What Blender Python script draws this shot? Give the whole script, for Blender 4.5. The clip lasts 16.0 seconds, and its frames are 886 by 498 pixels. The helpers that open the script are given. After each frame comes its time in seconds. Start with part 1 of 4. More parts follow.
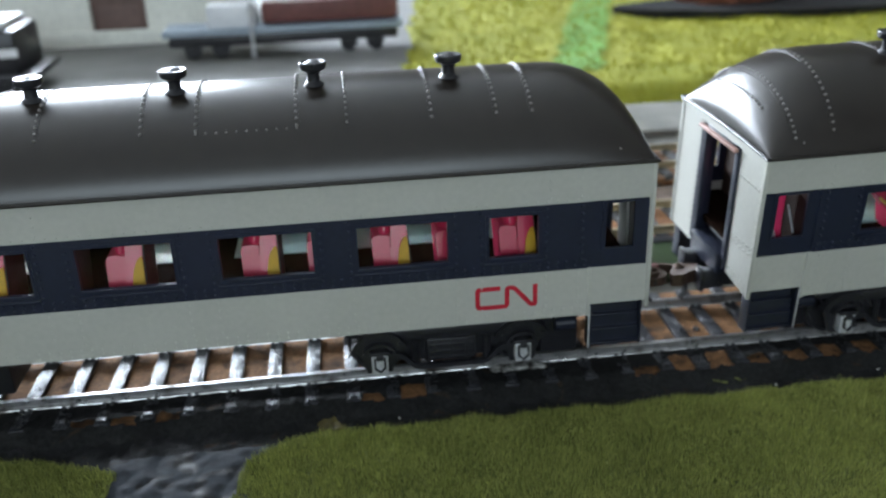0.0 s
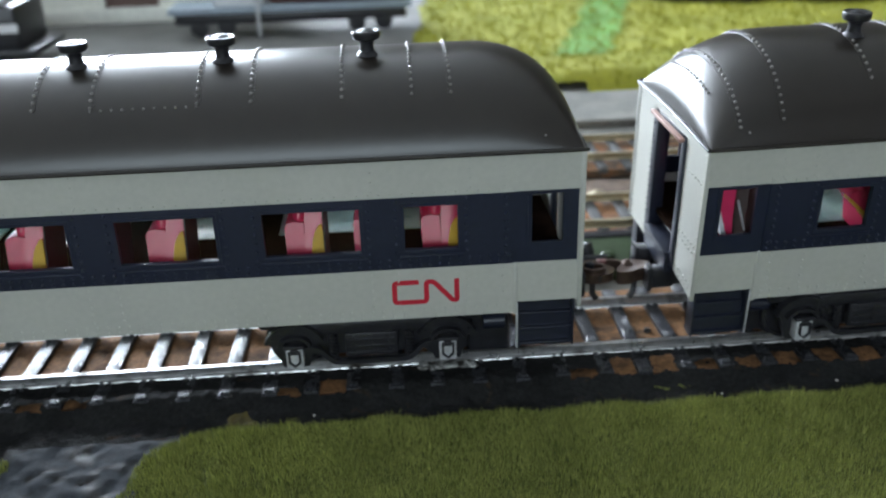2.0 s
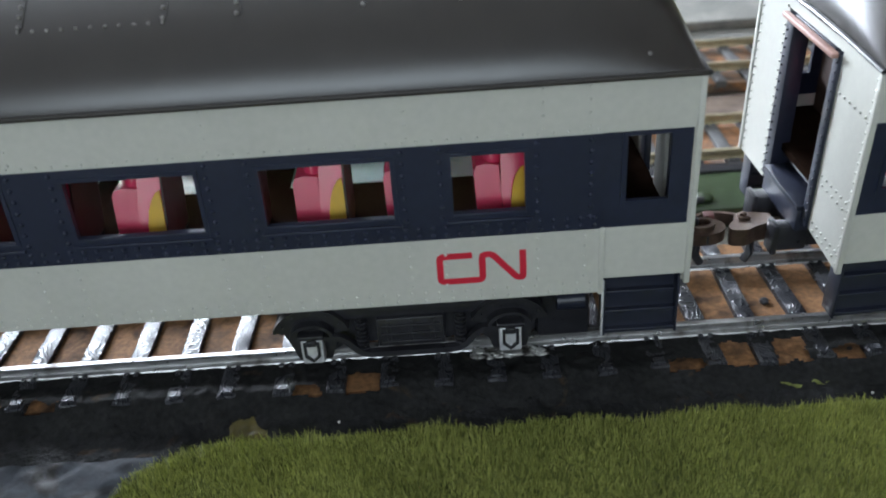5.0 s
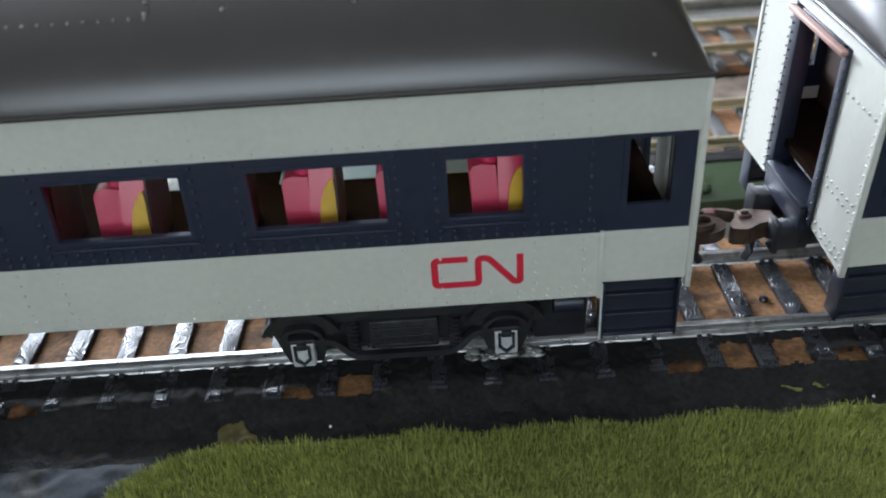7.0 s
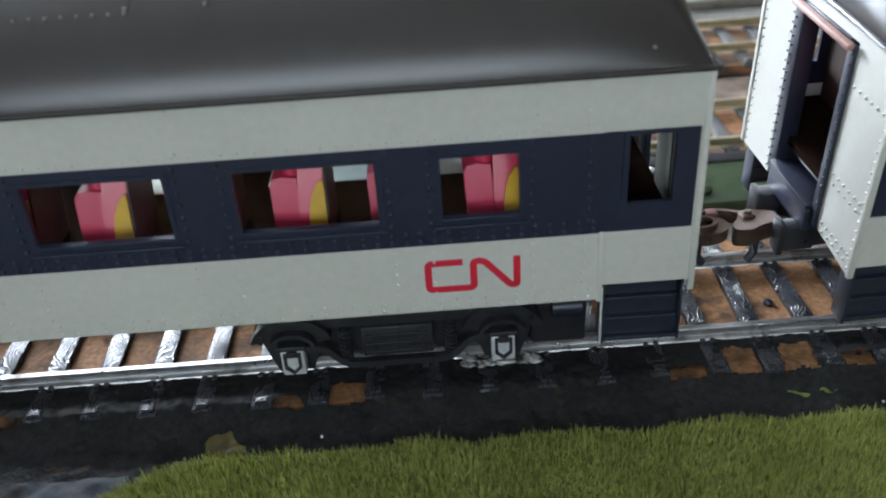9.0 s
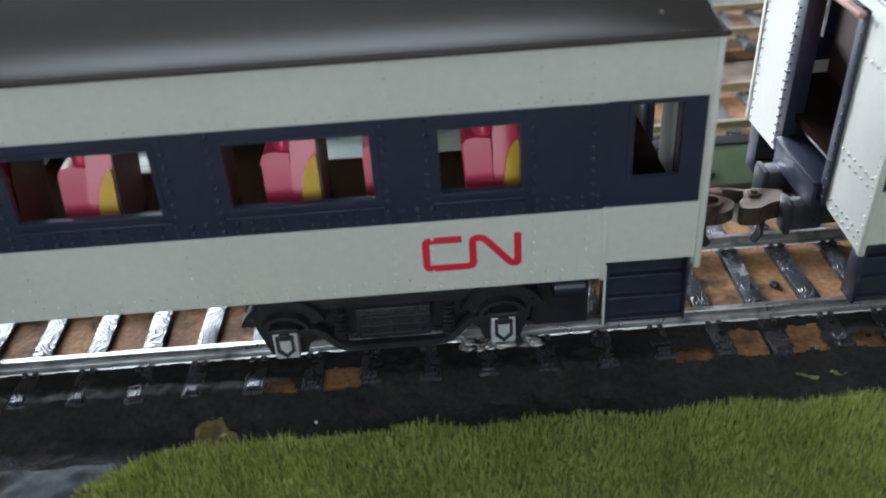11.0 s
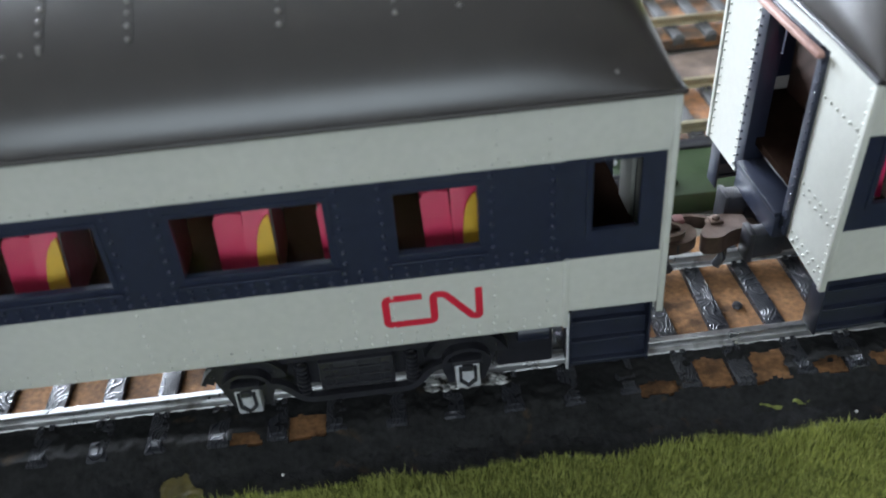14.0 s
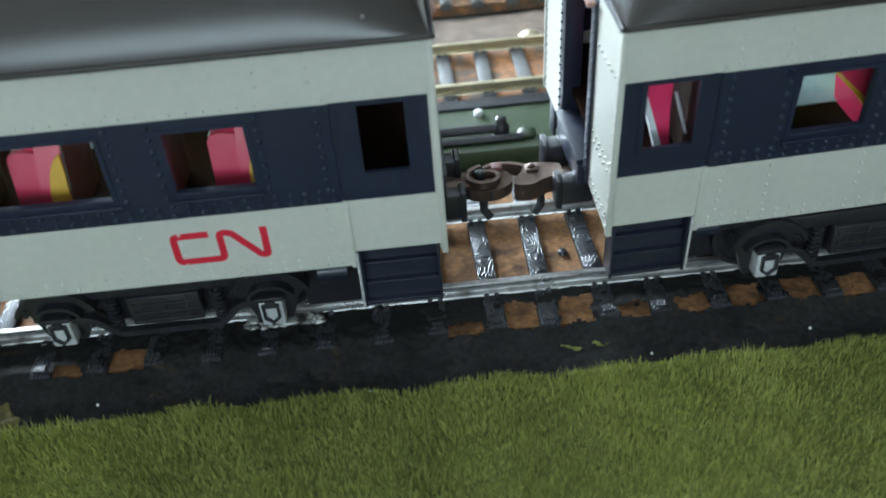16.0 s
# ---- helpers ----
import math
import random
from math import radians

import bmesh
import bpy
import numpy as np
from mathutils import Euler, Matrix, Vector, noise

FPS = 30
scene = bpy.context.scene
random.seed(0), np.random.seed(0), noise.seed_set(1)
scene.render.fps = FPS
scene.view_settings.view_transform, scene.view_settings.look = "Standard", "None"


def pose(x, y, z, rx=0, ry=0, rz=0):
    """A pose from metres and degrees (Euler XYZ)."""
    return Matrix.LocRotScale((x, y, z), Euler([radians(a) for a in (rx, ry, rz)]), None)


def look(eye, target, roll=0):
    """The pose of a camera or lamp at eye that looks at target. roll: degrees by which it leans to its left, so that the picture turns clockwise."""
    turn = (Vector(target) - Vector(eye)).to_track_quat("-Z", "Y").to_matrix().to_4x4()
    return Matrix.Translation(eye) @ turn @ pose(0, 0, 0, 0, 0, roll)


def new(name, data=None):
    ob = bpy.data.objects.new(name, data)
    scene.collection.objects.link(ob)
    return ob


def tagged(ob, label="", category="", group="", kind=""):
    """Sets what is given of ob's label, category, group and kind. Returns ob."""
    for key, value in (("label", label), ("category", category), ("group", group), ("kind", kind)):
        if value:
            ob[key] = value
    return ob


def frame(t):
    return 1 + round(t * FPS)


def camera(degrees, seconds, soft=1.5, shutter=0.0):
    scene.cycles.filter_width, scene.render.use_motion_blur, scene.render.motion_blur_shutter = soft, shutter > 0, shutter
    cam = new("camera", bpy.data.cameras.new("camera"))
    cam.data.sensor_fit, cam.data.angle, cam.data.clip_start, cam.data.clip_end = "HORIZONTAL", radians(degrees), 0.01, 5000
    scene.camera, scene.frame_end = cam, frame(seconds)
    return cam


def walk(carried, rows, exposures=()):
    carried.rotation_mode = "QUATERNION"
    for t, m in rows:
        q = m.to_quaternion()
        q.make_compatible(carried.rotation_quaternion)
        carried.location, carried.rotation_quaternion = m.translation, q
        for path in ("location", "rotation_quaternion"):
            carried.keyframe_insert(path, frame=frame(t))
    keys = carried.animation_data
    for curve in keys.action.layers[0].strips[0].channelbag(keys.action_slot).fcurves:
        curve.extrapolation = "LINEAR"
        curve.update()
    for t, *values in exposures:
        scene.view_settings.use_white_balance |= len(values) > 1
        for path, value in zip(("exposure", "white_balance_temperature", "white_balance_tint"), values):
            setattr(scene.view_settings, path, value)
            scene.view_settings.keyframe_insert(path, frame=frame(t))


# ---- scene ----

cam = camera(53.0, 16.0, soft=1.9)
# a phone's small lens, focused on the coach's side
cam.data.dof.use_dof = True
cam.data.dof.focus_distance = 0.232
cam.data.dof.aperture_fstop = 16.0
# eye and target in centimetres, in a frame that leans 1.4 degrees from the level track
LEVEL = pose(0, 0, 0, 0, 1.375, 0)
PATH = [
    (0, (-10.162, -26.037, 17.549), (-9.937, -24.223, 16.738), -0.4),
    (0.5, (-10.622, -24.65, 16.905), (-10.449, -22.837, 16.079), -0.3),
    (1, (-9.562, -25.725, 17.024), (-9.421, -23.914, 16.188), 0.0),
    (1.5, (-8.802, -25.392, 17.063), (-8.66, -23.58, 16.228), 0.1),
    (2, (-5.899, -24.698, 16.973), (-5.779, -22.888, 16.13), -0.3),
    (2.5, (-6.189, -22.211, 17.395), (-6.096, -20.421, 16.506), -1.1),
    (3, (-6.737, -19.566, 16.742), (-6.685, -17.802, 15.8), -2.3),
    (3.5, (-5.81, -18.61, 16.749), (-5.796, -16.89, 15.729), -2.8),
    (4, (-5.879, -17.985, 15.434), (-5.868, -16.267, 14.409), -2.5),
    (6.5, (-5.683, -17.443, 15.053), (-5.672, -15.727, 14.026), -2.6),
    (7, (-5.916, -16.704, 15.517), (-5.882, -15.027, 14.427), -2.0),
    (7.5, (-5.559, -16.657, 15.479), (-5.557, -14.971, 14.404), -2.7),
    (8, (-5.766, -16.58, 15.296), (-5.748, -14.893, 14.222), -2.4),
    (10.5, (-5.862, -15.71, 14.484), (-5.813, -14.025, 13.407), -2.3),
    (11, (-5.912, -15.853, 14.241), (-5.86, -14.167, 13.166), -2.2),
    (11.5, (-5.882, -15.634, 14.551), (-5.822, -13.956, 13.465), -2.1),
    (12, (-5.894, -15.269, 14.34), (-5.816, -13.596, 13.248), -2.0),
    (12.5, (-5.901, -15.247, 14.717), (-5.806, -13.582, 13.611), -1.8),
    (13, (-5.771, -14.656, 15.312), (-5.664, -13.012, 14.178), -1.9),
    (13.5, (-5.58, -14.525, 15.487), (-5.478, -12.893, 14.335), -2.5),
    (14, (-5.497, -14.321, 15.948), (-5.388, -12.707, 14.771), -3.1),
    (14.5, (-5.576, -14.495, 15.804), (-5.468, -12.912, 14.587), -3.4),
    (15, (-4.573, -16.712, 17.605), (-4.48, -15.167, 16.338), -2.9),
    (15.2, (-0.439, -15.011, 17.053), (-0.373, -13.458, 15.795), -3.6),
    (15.5, (-0.438, -15.587, 16.871), (-0.371, -14.036, 15.61), -3.4),
    (16, (-0.694, -15.601, 15.849), (-0.621, -14.038, 14.603), -3.1),
]


def cm(p):
    return tuple(v * 0.01 for v in p)


walk(cam, [(t, LEVEL @ look(cm(eye), cm(target), roll)) for t, eye, target, roll in PATH], exposures=[(0.0, -0.38, 6400, 8), (2.0, -0.35, 6400, 8), (4.0, -0.15, 6450, 10), (7.0, -0.01, 6450, 11), (12.5, 0.07, 6450, 11), (14.6, 0.09, 6400, 9), (15.4, 0.21, 6180, 2), (16.0, 0.25, 6150, 1)])

# ---------------------------------------------------------------- light
world = bpy.data.worlds.new("daylight")
scene.world = world
world.use_nodes = True
wn = world.node_tree.nodes
sky = wn.new("ShaderNodeTexSky")
sky.sky_type, sky.sun_disc = "NISHITA", False
sky.sun_elevation, sky.sun_rotation = radians(40), radians(-35)
world.node_tree.links.new(sky.outputs[0], wn["Background"].inputs[0])
wn["Background"].inputs[1].default_value = 0.12

ROOM = dict(x0=-2.4, x1=2.6, y0=-2.2, y1=2.2, z0=-0.95, z1=1.55)
WIN = dict(x0=-1.85, x1=-0.42, z0=0.02, z1=1.35)
WIN2 = dict(x0=-1.25, x1=0.45, z0=0.40, z1=1.10)


def daylight(win, y, face, watts, color):
    """daylight that enters through a window's opening"""
    lamp = bpy.data.lights.new("window_daylight", "AREA")
    lamp.shape, lamp.size, lamp.size_y, lamp.energy, lamp.color = "RECTANGLE", win["x1"] - win["x0"], win["z1"] - win["z0"], watts, color
    mx, mz = (win["x0"] + win["x1"]) / 2, (win["z0"] + win["z1"]) / 2
    new("window_daylight", lamp).matrix_world = look((mx, y, mz), (mx, y + face, mz))


daylight(WIN, ROOM["y1"] + 0.05, -1, 480.0, (0.79, 0.88, 1.0))
daylight(WIN2, ROOM["y0"] - 0.05, 1, 31.0, (0.76, 0.88, 0.95))

# ---------------------------------------------------------------- materials
def material(name, color, rough=0.5, metal=0.0, vary=0.15, scale=300.0, bump=0.0, bump_scale=800.0, second=None, mask=None, spec=0.5, coat=0.0, rnd=0.0, rvar=0.2):
    """color varied at two scales, fine relief; second: (color, noise scale, threshold, softness, rough) patches."""
    m = bpy.data.materials.new(name)
    m.use_nodes = True
    n, l = m.node_tree.nodes, m.node_tree.links
    b = n["Principled BSDF"]
    b.inputs["Metallic"].default_value, b.inputs["Specular IOR Level"].default_value = metal, spec
    b.inputs["Coat Weight"].default_value = coat
    geo = n.new("ShaderNodeTexCoord")
    at = geo.outputs["Object"]

    def tex(sc, detail=4.0, dist=0.0):
        t = n.new("ShaderNodeTexNoise")
        t.inputs["Scale"].default_value, t.inputs["Detail"].default_value, t.inputs["Distortion"].default_value = sc, detail, dist
        l.new(at, t.inputs["Vector"])
        return t.outputs["Fac"]

    def mapr(src, a, z, lo, hi):
        r = n.new("ShaderNodeMapRange")
        for i, v in zip((1, 2, 3, 4), (a, z, lo, hi)):
            r.inputs[i].default_value = v
        l.new(src, r.inputs[0])
        return r.outputs[0]

    def mix(fac, a, z, blend="MIX"):
        x = n.new("ShaderNodeMix")
        x.data_type, x.blend_type = "RGBA", blend
        for sock, v in ((x.inputs[0], fac), (x.inputs[6], a), (x.inputs[7], z)):
            if isinstance(v, (int, float)):
                sock.default_value = v
            elif isinstance(v, tuple):
                sock.default_value = (*v, 1)
            else:
                l.new(v, sock)
        return x.outputs[2]

    small, large = tex(scale), tex(scale * 0.09)
    tone = n.new("ShaderNodeMath")
    tone.operation = "MULTIPLY"
    l.new(mapr(small, 0.3, 0.7, 1 - vary, 1 + vary), tone.inputs[0])
    l.new(mapr(large, 0.3, 0.7, 1 - vary * 0.7, 1 + vary * 0.7), tone.inputs[1])
    val = tone.outputs[0]
    if rnd:
        info = n.new("ShaderNodeObjectInfo")
        t2 = n.new("ShaderNodeMath")
        t2.operation = "MULTIPLY"
        l.new(val, t2.inputs[0])
        l.new(mapr(info.outputs["Random"], 0, 1, 1 - rnd, 1 + rnd), t2.inputs[1])
        val = t2.outputs[0]
    hsv = n.new("ShaderNodeHueSaturation")
    hsv.inputs["Color"].default_value = (*color, 1)
    l.new(val, hsv.inputs["Value"])
    out = hsv.outputs[0]
    r_out = mapr(small, 0.2, 0.8, max(0.02, rough * (1 - rvar)), min(1, rough * (1 + rvar)))
    if second:
        c2, sc2, thr, sft, rgh2 = second
        fac = mapr(tex(sc2, 6.0, 0.4), thr - sft, thr + sft, 0, 1)
        out = mix(fac, out, c2)
        rr = n.new("ShaderNodeMix")
        l.new(fac, rr.inputs[0])
        l.new(r_out, rr.inputs[2])
        rr.inputs[3].default_value = rgh2
        r_out = rr.outputs[0]
    l.new(out, b.inputs["Base Color"])
    l.new(r_out, b.inputs["Roughness"])
    if bump:
        bp = n.new("ShaderNodeBump")
        bp.inputs["Strength"].default_value, bp.inputs["Distance"].default_value = min(1.0, bump), 0.0004
        l.new(tex(bump_scale, 5.0), bp.inputs["Height"])
        l.new(bp.outputs[0], b.inputs["Normal"])
    return m


CREAM = material("cream_paint", (0.455, 0.455, 0.412), 0.40, vary=0.04, scale=500, bump=0.12, bump_scale=2500)
NAVY = material("navy_paint", (0.012, 0.016, 0.034), 0.38, spec=0.4, vary=0.12, scale=500, bump=0.12, bump_scale=2500)
ROOF = material("roof_paint", (0.019, 0.015, 0.012), 0.29, vary=0.10, scale=160, rvar=0.06, spec=0.58, bump=0.03, bump_scale=3000)
BLACK = material("black_plastic", (0.018, 0.018, 0.022), 0.32, vary=0.2, scale=500, bump=0.15, bump_scale=2500)
DARKFRAME = material("frame_plastic", (0.014, 0.017, 0.030), 0.36, vary=0.15, scale=400, bump=0.1, bump_scale=2500)
SILVER = material("bare_metal", (0.60, 0.61, 0.63), 0.36, metal=0.35, vary=0.15, scale=600, bump=0.2, bump_scale=2000)
RAIL = material("rail_steel", (0.52, 0.52, 0.52), 0.30, metal=0.9, vary=0.12, scale=250, bump=0.1, bump_scale=1500, second=((0.10, 0.085, 0.07), 120, 0.62, 0.1, 0.6))
BRASSRAIL = material("old_rail_metal", (0.50, 0.44, 0.30), 0.38, metal=0.8, vary=0.15, scale=250)
TIEGREY = material("faded_tie", (0.085, 0.085, 0.085), 0.6, vary=0.3, scale=400, bump=0.4)
CORK = material("cork_board", (0.225, 0.115, 0.052), 0.9, spec=0.2, vary=0.35, scale=700, bump=0.6, bump_scale=1800, second=((0.05, 0.028, 0.016), 110, 0.60, 0.10, 0.9))
OLDCORK = material("old_cork", (0.24, 0.105, 0.040), 0.9, vary=0.35, scale=500, bump=0.5, second=((0.09, 0.06, 0.04), 120, 0.52, 0.08, 0.9))
TARRED = material("tarred_cork", (0.016, 0.016, 0.016), 0.75, spec=0.12, vary=0.4, scale=700, bump=0.8, bump_scale=700, second=((0.05, 0.035, 0.02), 90, 0.68, 0.04, 0.8))
TAR = material("tar", (0.016, 0.016, 0.017), 0.75, spec=0.16, vary=0.5, scale=500, bump=1.0, bump_scale=900, second=((0.035, 0.025, 0.018), 160, 0.66, 0.05, 0.8))
SLATE = material("slate", (0.050, 0.055, 0.064), 0.75, spec=0.14, vary=0.35, scale=300, bump=0.7, bump_scale=350, second=((0.02, 0.018, 0.016), 90, 0.56, 0.06, 0.5))
SOIL = material("grass_mat", (0.11, 0.125, 0.026), 0.95, vary=0.35, scale=600, bump=0.8, bump_scale=1200)
FARGRASS = material("meadow_mat", (0.27, 0.265, 0.018), 0.95, vary=0.10, scale=120, bump=0.3, bump_scale=600, second=((0.21, 0.225, 0.016), 18, 0.56, 0.14, 0.95))
FARPATH = material("green_path", (0.11, 0.24, 0.035), 0.95, vary=0.2, scale=250, bump=0.5)
GREY = material("grey_ballast_board", (0.16, 0.155, 0.14), 0.6, vary=0.3, scale=350, bump=0.6, bump_scale=500, second=((0.26, 0.25, 0.22), 30, 0.56, 0.1, 0.8))
ASPHALT = material("asphalt_board", (0.15, 0.147, 0.140), 0.58, vary=0.2, scale=300, bump=0.3)
BROWN = material("coupler_bronze", (0.095, 0.062, 0.048), 0.32, metal=0.6, vary=0.25, scale=500, bump=0.2, bump_scale=1500)
RED = material("red_seat", (0.72, 0.045, 0.14), 0.22, vary=0.05, scale=150)
YELLOW = material("yellow_panel", (0.80, 0.50, 0.035), 0.5, vary=0.1, scale=400)
INSIDE = material("brown_lining", (0.030, 0.015, 0.010), 0.6, spec=0.25, vary=0.25, scale=300, bump=0.1)
# floor colour with the daylight from the far windows put into it
PALE = material("pale_teal_floor_light", (0.40, 0.70, 0.74), 0.3, vary=0.08, scale=200)
# the red seat's shaded rear, its shade put into a dark brown
SEATSHADE = material("brown_seat_shade", (0.035, 0.022, 0.016), 0.5, vary=0.2, scale=300)
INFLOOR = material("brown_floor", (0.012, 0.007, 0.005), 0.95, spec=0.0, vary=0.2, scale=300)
PINKWOOD = material("lintel_brown", (0.30, 0.17, 0.14), 0.5, vary=0.15, scale=500)
EMBLEM = material("red_marking", (0.50, 0.012, 0.035), 0.45, vary=0.06, scale=600)
GREEN = material("green_plate", (0.018, 0.034, 0.010), 0.40, vary=0.2, scale=200, bump=0.15, bump_scale=500)
PLASTER = material("wall_paint", (0.26, 0.25, 0.24), 0.8, vary=0.05, scale=12, bump=0.1, bump_scale=120)
CEIL = material("ceiling_paint", (0.50, 0.50, 0.49), 0.85, vary=0.03, scale=12)
WOODFLOOR = material("floor_boards", (0.20, 0.13, 0.08), 0.5, vary=0.2, scale=20)
HOUSE = material("house_render", (0.86, 0.86, 0.78), 0.7, vary=0.08, scale=150)
HOUSEDARK = material("house_door_brown", (0.16, 0.10, 0.085), 0.6, vary=0.15, scale=150)
LOCO = material("locomotive_black", (0.02, 0.02, 0.024), 0.35, vary=0.2, scale=200)
WHITE = material("white_plastic", (0.75, 0.76, 0.78), 0.4, vary=0.05, scale=200)
DARKRED = material("dark_red_roof", (0.14, 0.05, 0.045), 0.6, vary=0.2, scale=200)
RUST = material("rust_rubble", (0.25, 0.09, 0.05), 0.8, vary=0.35, scale=250, bump=0.5)
SOLDER = material("dull_solder", (0.42, 0.42, 0.40), 0.35, metal=0.6, vary=0.4, scale=700, bump=0.6, bump_scale=900, second=((0.05, 0.045, 0.04), 420, 0.52, 0.08, 0.6))
DECK = material("blue_grey_deck", (0.30, 0.36, 0.42), 0.5, vary=0.12, scale=120)
# worn roof rivets, made paler to put their window glints into the colour
WORNGLINT = material("worn_rivet_glint_paint", (0.20, 0.19, 0.18), 0.32, metal=0.4, vary=0.2, scale=500)
DIRT = material("brown_dirt", (0.15, 0.105, 0.075), 0.9, vary=0.3, scale=200, bump=0.6, second=((0.07, 0.045, 0.03), 40, 0.54, 0.08, 0.9))
CLAY = material("olive_clay", (0.085, 0.068, 0.016), 0.8, vary=0.25, scale=400, bump=0.5)
PEBBLE = material("pebble_white", (0.7, 0.7, 0.66), 0.6, vary=0.1, scale=400)


def grain_material():
    """black moulded tie with raised, glossy wood grain"""
    m = bpy.data.materials.new("grained_tie_plastic")
    m.use_nodes = True
    n, l = m.node_tree.nodes, m.node_tree.links
    b = n["Principled BSDF"]
    b.inputs["Base Color"].default_value = (0.022, 0.023, 0.028, 1)
    b.inputs["Roughness"].default_value = 0.24
    co, info, add = n.new("ShaderNodeTexCoord"), n.new("ShaderNodeObjectInfo"), n.new("ShaderNodeVectorMath")
    mul = n.new("ShaderNodeMath")
    mul.operation = "MULTIPLY"
    mul.inputs[1].default_value = 3.0
    l.new(info.outputs["Random"], mul.inputs[0])
    l.new(co.outputs["Object"], add.inputs[0])
    l.new(mul.outputs[0], add.inputs[1])
    wav = n.new("ShaderNodeTexWave")
    wav.wave_type, wav.bands_direction, wav.wave_profile = "BANDS", "X", "SIN"
    wav.inputs["Scale"].default_value, wav.inputs["Distortion"].default_value = 260.0, 38.0
    wav.inputs["Detail"].default_value, wav.inputs["Detail Scale"].default_value = 1.5, 0.5
    l.new(add.outputs[0], wav.inputs["Vector"])
    bp = n.new("ShaderNodeBump")
    bp.inputs["Strength"].default_value, bp.inputs["Distance"].default_value = 0.6, 0.00025
    thin = n.new("ShaderNodeMapRange")
    thin.inputs[1].default_value, thin.inputs[2].default_value = 0.45, 1.0
    l.new(wav.outputs["Fac"], thin.inputs[0])
    l.new(thin.outputs[0], bp.inputs["Height"])
    l.new(bp.outputs[0], b.inputs["Normal"])
    ramp = n.new("ShaderNodeMapRange")
    ramp.inputs[3].default_value, ramp.inputs[4].default_value = 0.42, 0.26
    l.new(wav.outputs["Fac"], ramp.inputs[0])
    l.new(ramp.outputs[0], b.inputs["Roughness"])
    return m


TIE = grain_material()


def blade_material(name, a, b_):
    m = bpy.data.materials.new(name)
    m.use_nodes = True
    n, l = m.node_tree.nodes, m.node_tree.links
    b = n["Principled BSDF"]
    b.inputs["Roughness"].default_value = 0.6
    b.inputs["Specular IOR Level"].default_value = 0.3
    geo, co, noi = n.new("ShaderNodeNewGeometry"), n.new("ShaderNodeTexCoord"), n.new("ShaderNodeTexNoise")
    noi.inputs["Scale"].default_value = 38
    noi.inputs["Detail"].default_value = 6
    l.new(co.outputs["Object"], noi.inputs["Vector"])
    av = n.new("ShaderNodeMath")
    av.operation = "ADD"
    l.new(geo.outputs["Random Per Island"], av.inputs[0])
    l.new(noi.outputs["Fac"], av.inputs[1])
    ramp = n.new("ShaderNodeValToRGB")
    e = ramp.color_ramp.elements
    e[0].position, e[0].color = 0.25, (*a, 1)
    e[1].position, e[1].color = 0.85, (*b_, 1)
    half = n.new("ShaderNodeMath")
    half.operation = "MULTIPLY"
    half.inputs[1].default_value = 0.55
    l.new(av.outputs[0], half.inputs[0])
    l.new(half.outputs[0], ramp.inputs[0])
    l.new(ramp.outputs[0], b.inputs["Base Color"])
    b.inputs["Subsurface Weight"].default_value = 0.0
    return m


BLADE = blade_material("grass_fibre", (0.14, 0.165, 0.036), (0.47, 0.49, 0.14))
FARBLADE = blade_material("meadow_fibre", (0.25, 0.25, 0.018), (0.34, 0.33, 0.026))


def glass_material():
    m = bpy.data.materials.new("clear_pane")
    m.use_nodes = True
    n, l = m.node_tree.nodes, m.node_tree.links
    n.remove(n["Principled BSDF"])
    tr, gl, mx = n.new("ShaderNodeBsdfTransparent"), n.new("ShaderNodeBsdfGlossy"), n.new("ShaderNodeMixShader")
    tr.inputs[0].default_value = (0.93, 0.91, 0.88, 1)
    gl.inputs["Roughness"].default_value = 0.06
    fr = n.new("ShaderNodeFresnel")
    fr.inputs[0].default_value = 1.22
    l.new(fr.outputs[0], mx.inputs[0])
    l.new(tr.outputs[0], mx.inputs[1])
    l.new(gl.outputs[0], mx.inputs[2])
    l.new(mx.outputs[0], n["Material Output"].inputs["Surface"])
    return m


GLASS = glass_material()


# ---------------------------------------------------------------- mesh helpers (centimetres)
def finish(name, bm, mat, smooth=True, angle=35):
    bmesh.ops.recalc_face_normals(bm, faces=bm.faces)
    bm.transform(Matrix.Scale(0.01, 4))
    me = bpy.data.meshes.new(name)
    bm.to_mesh(me)
    bm.free()
    me.materials.append(mat)
    if smooth:
        me.shade_smooth()
        me.set_sharp_from_angle(angle=radians(angle))
    return me


def part(name, bm, mat, parent, label="", smooth=True, angle=35):
    if name == "rivets":
        angle = 179
    ob = new(name, finish(name, bm, mat, smooth, angle))
    ob.parent = parent
    if label:
        ob["label"] = label
    if name == "rivets":
        ob["kind"] = "stuff"
    return ob


def single(name, bm, mat, label, category, x=0, y=0, z=0, group="", kind="", smooth=True, angle=35):
    ob = new(name, finish(name, bm, mat, smooth, angle))
    ob.location = cm((x, y, z))
    return tagged(ob, label, category, group, kind)


def base(name, label, category, x=0, y=0, z=0, group="", kind=""):
    ob = new(name)
    ob.empty_display_size = 0.01
    ob.location = cm((x, y, z))
    return tagged(ob, label, category, group, kind)


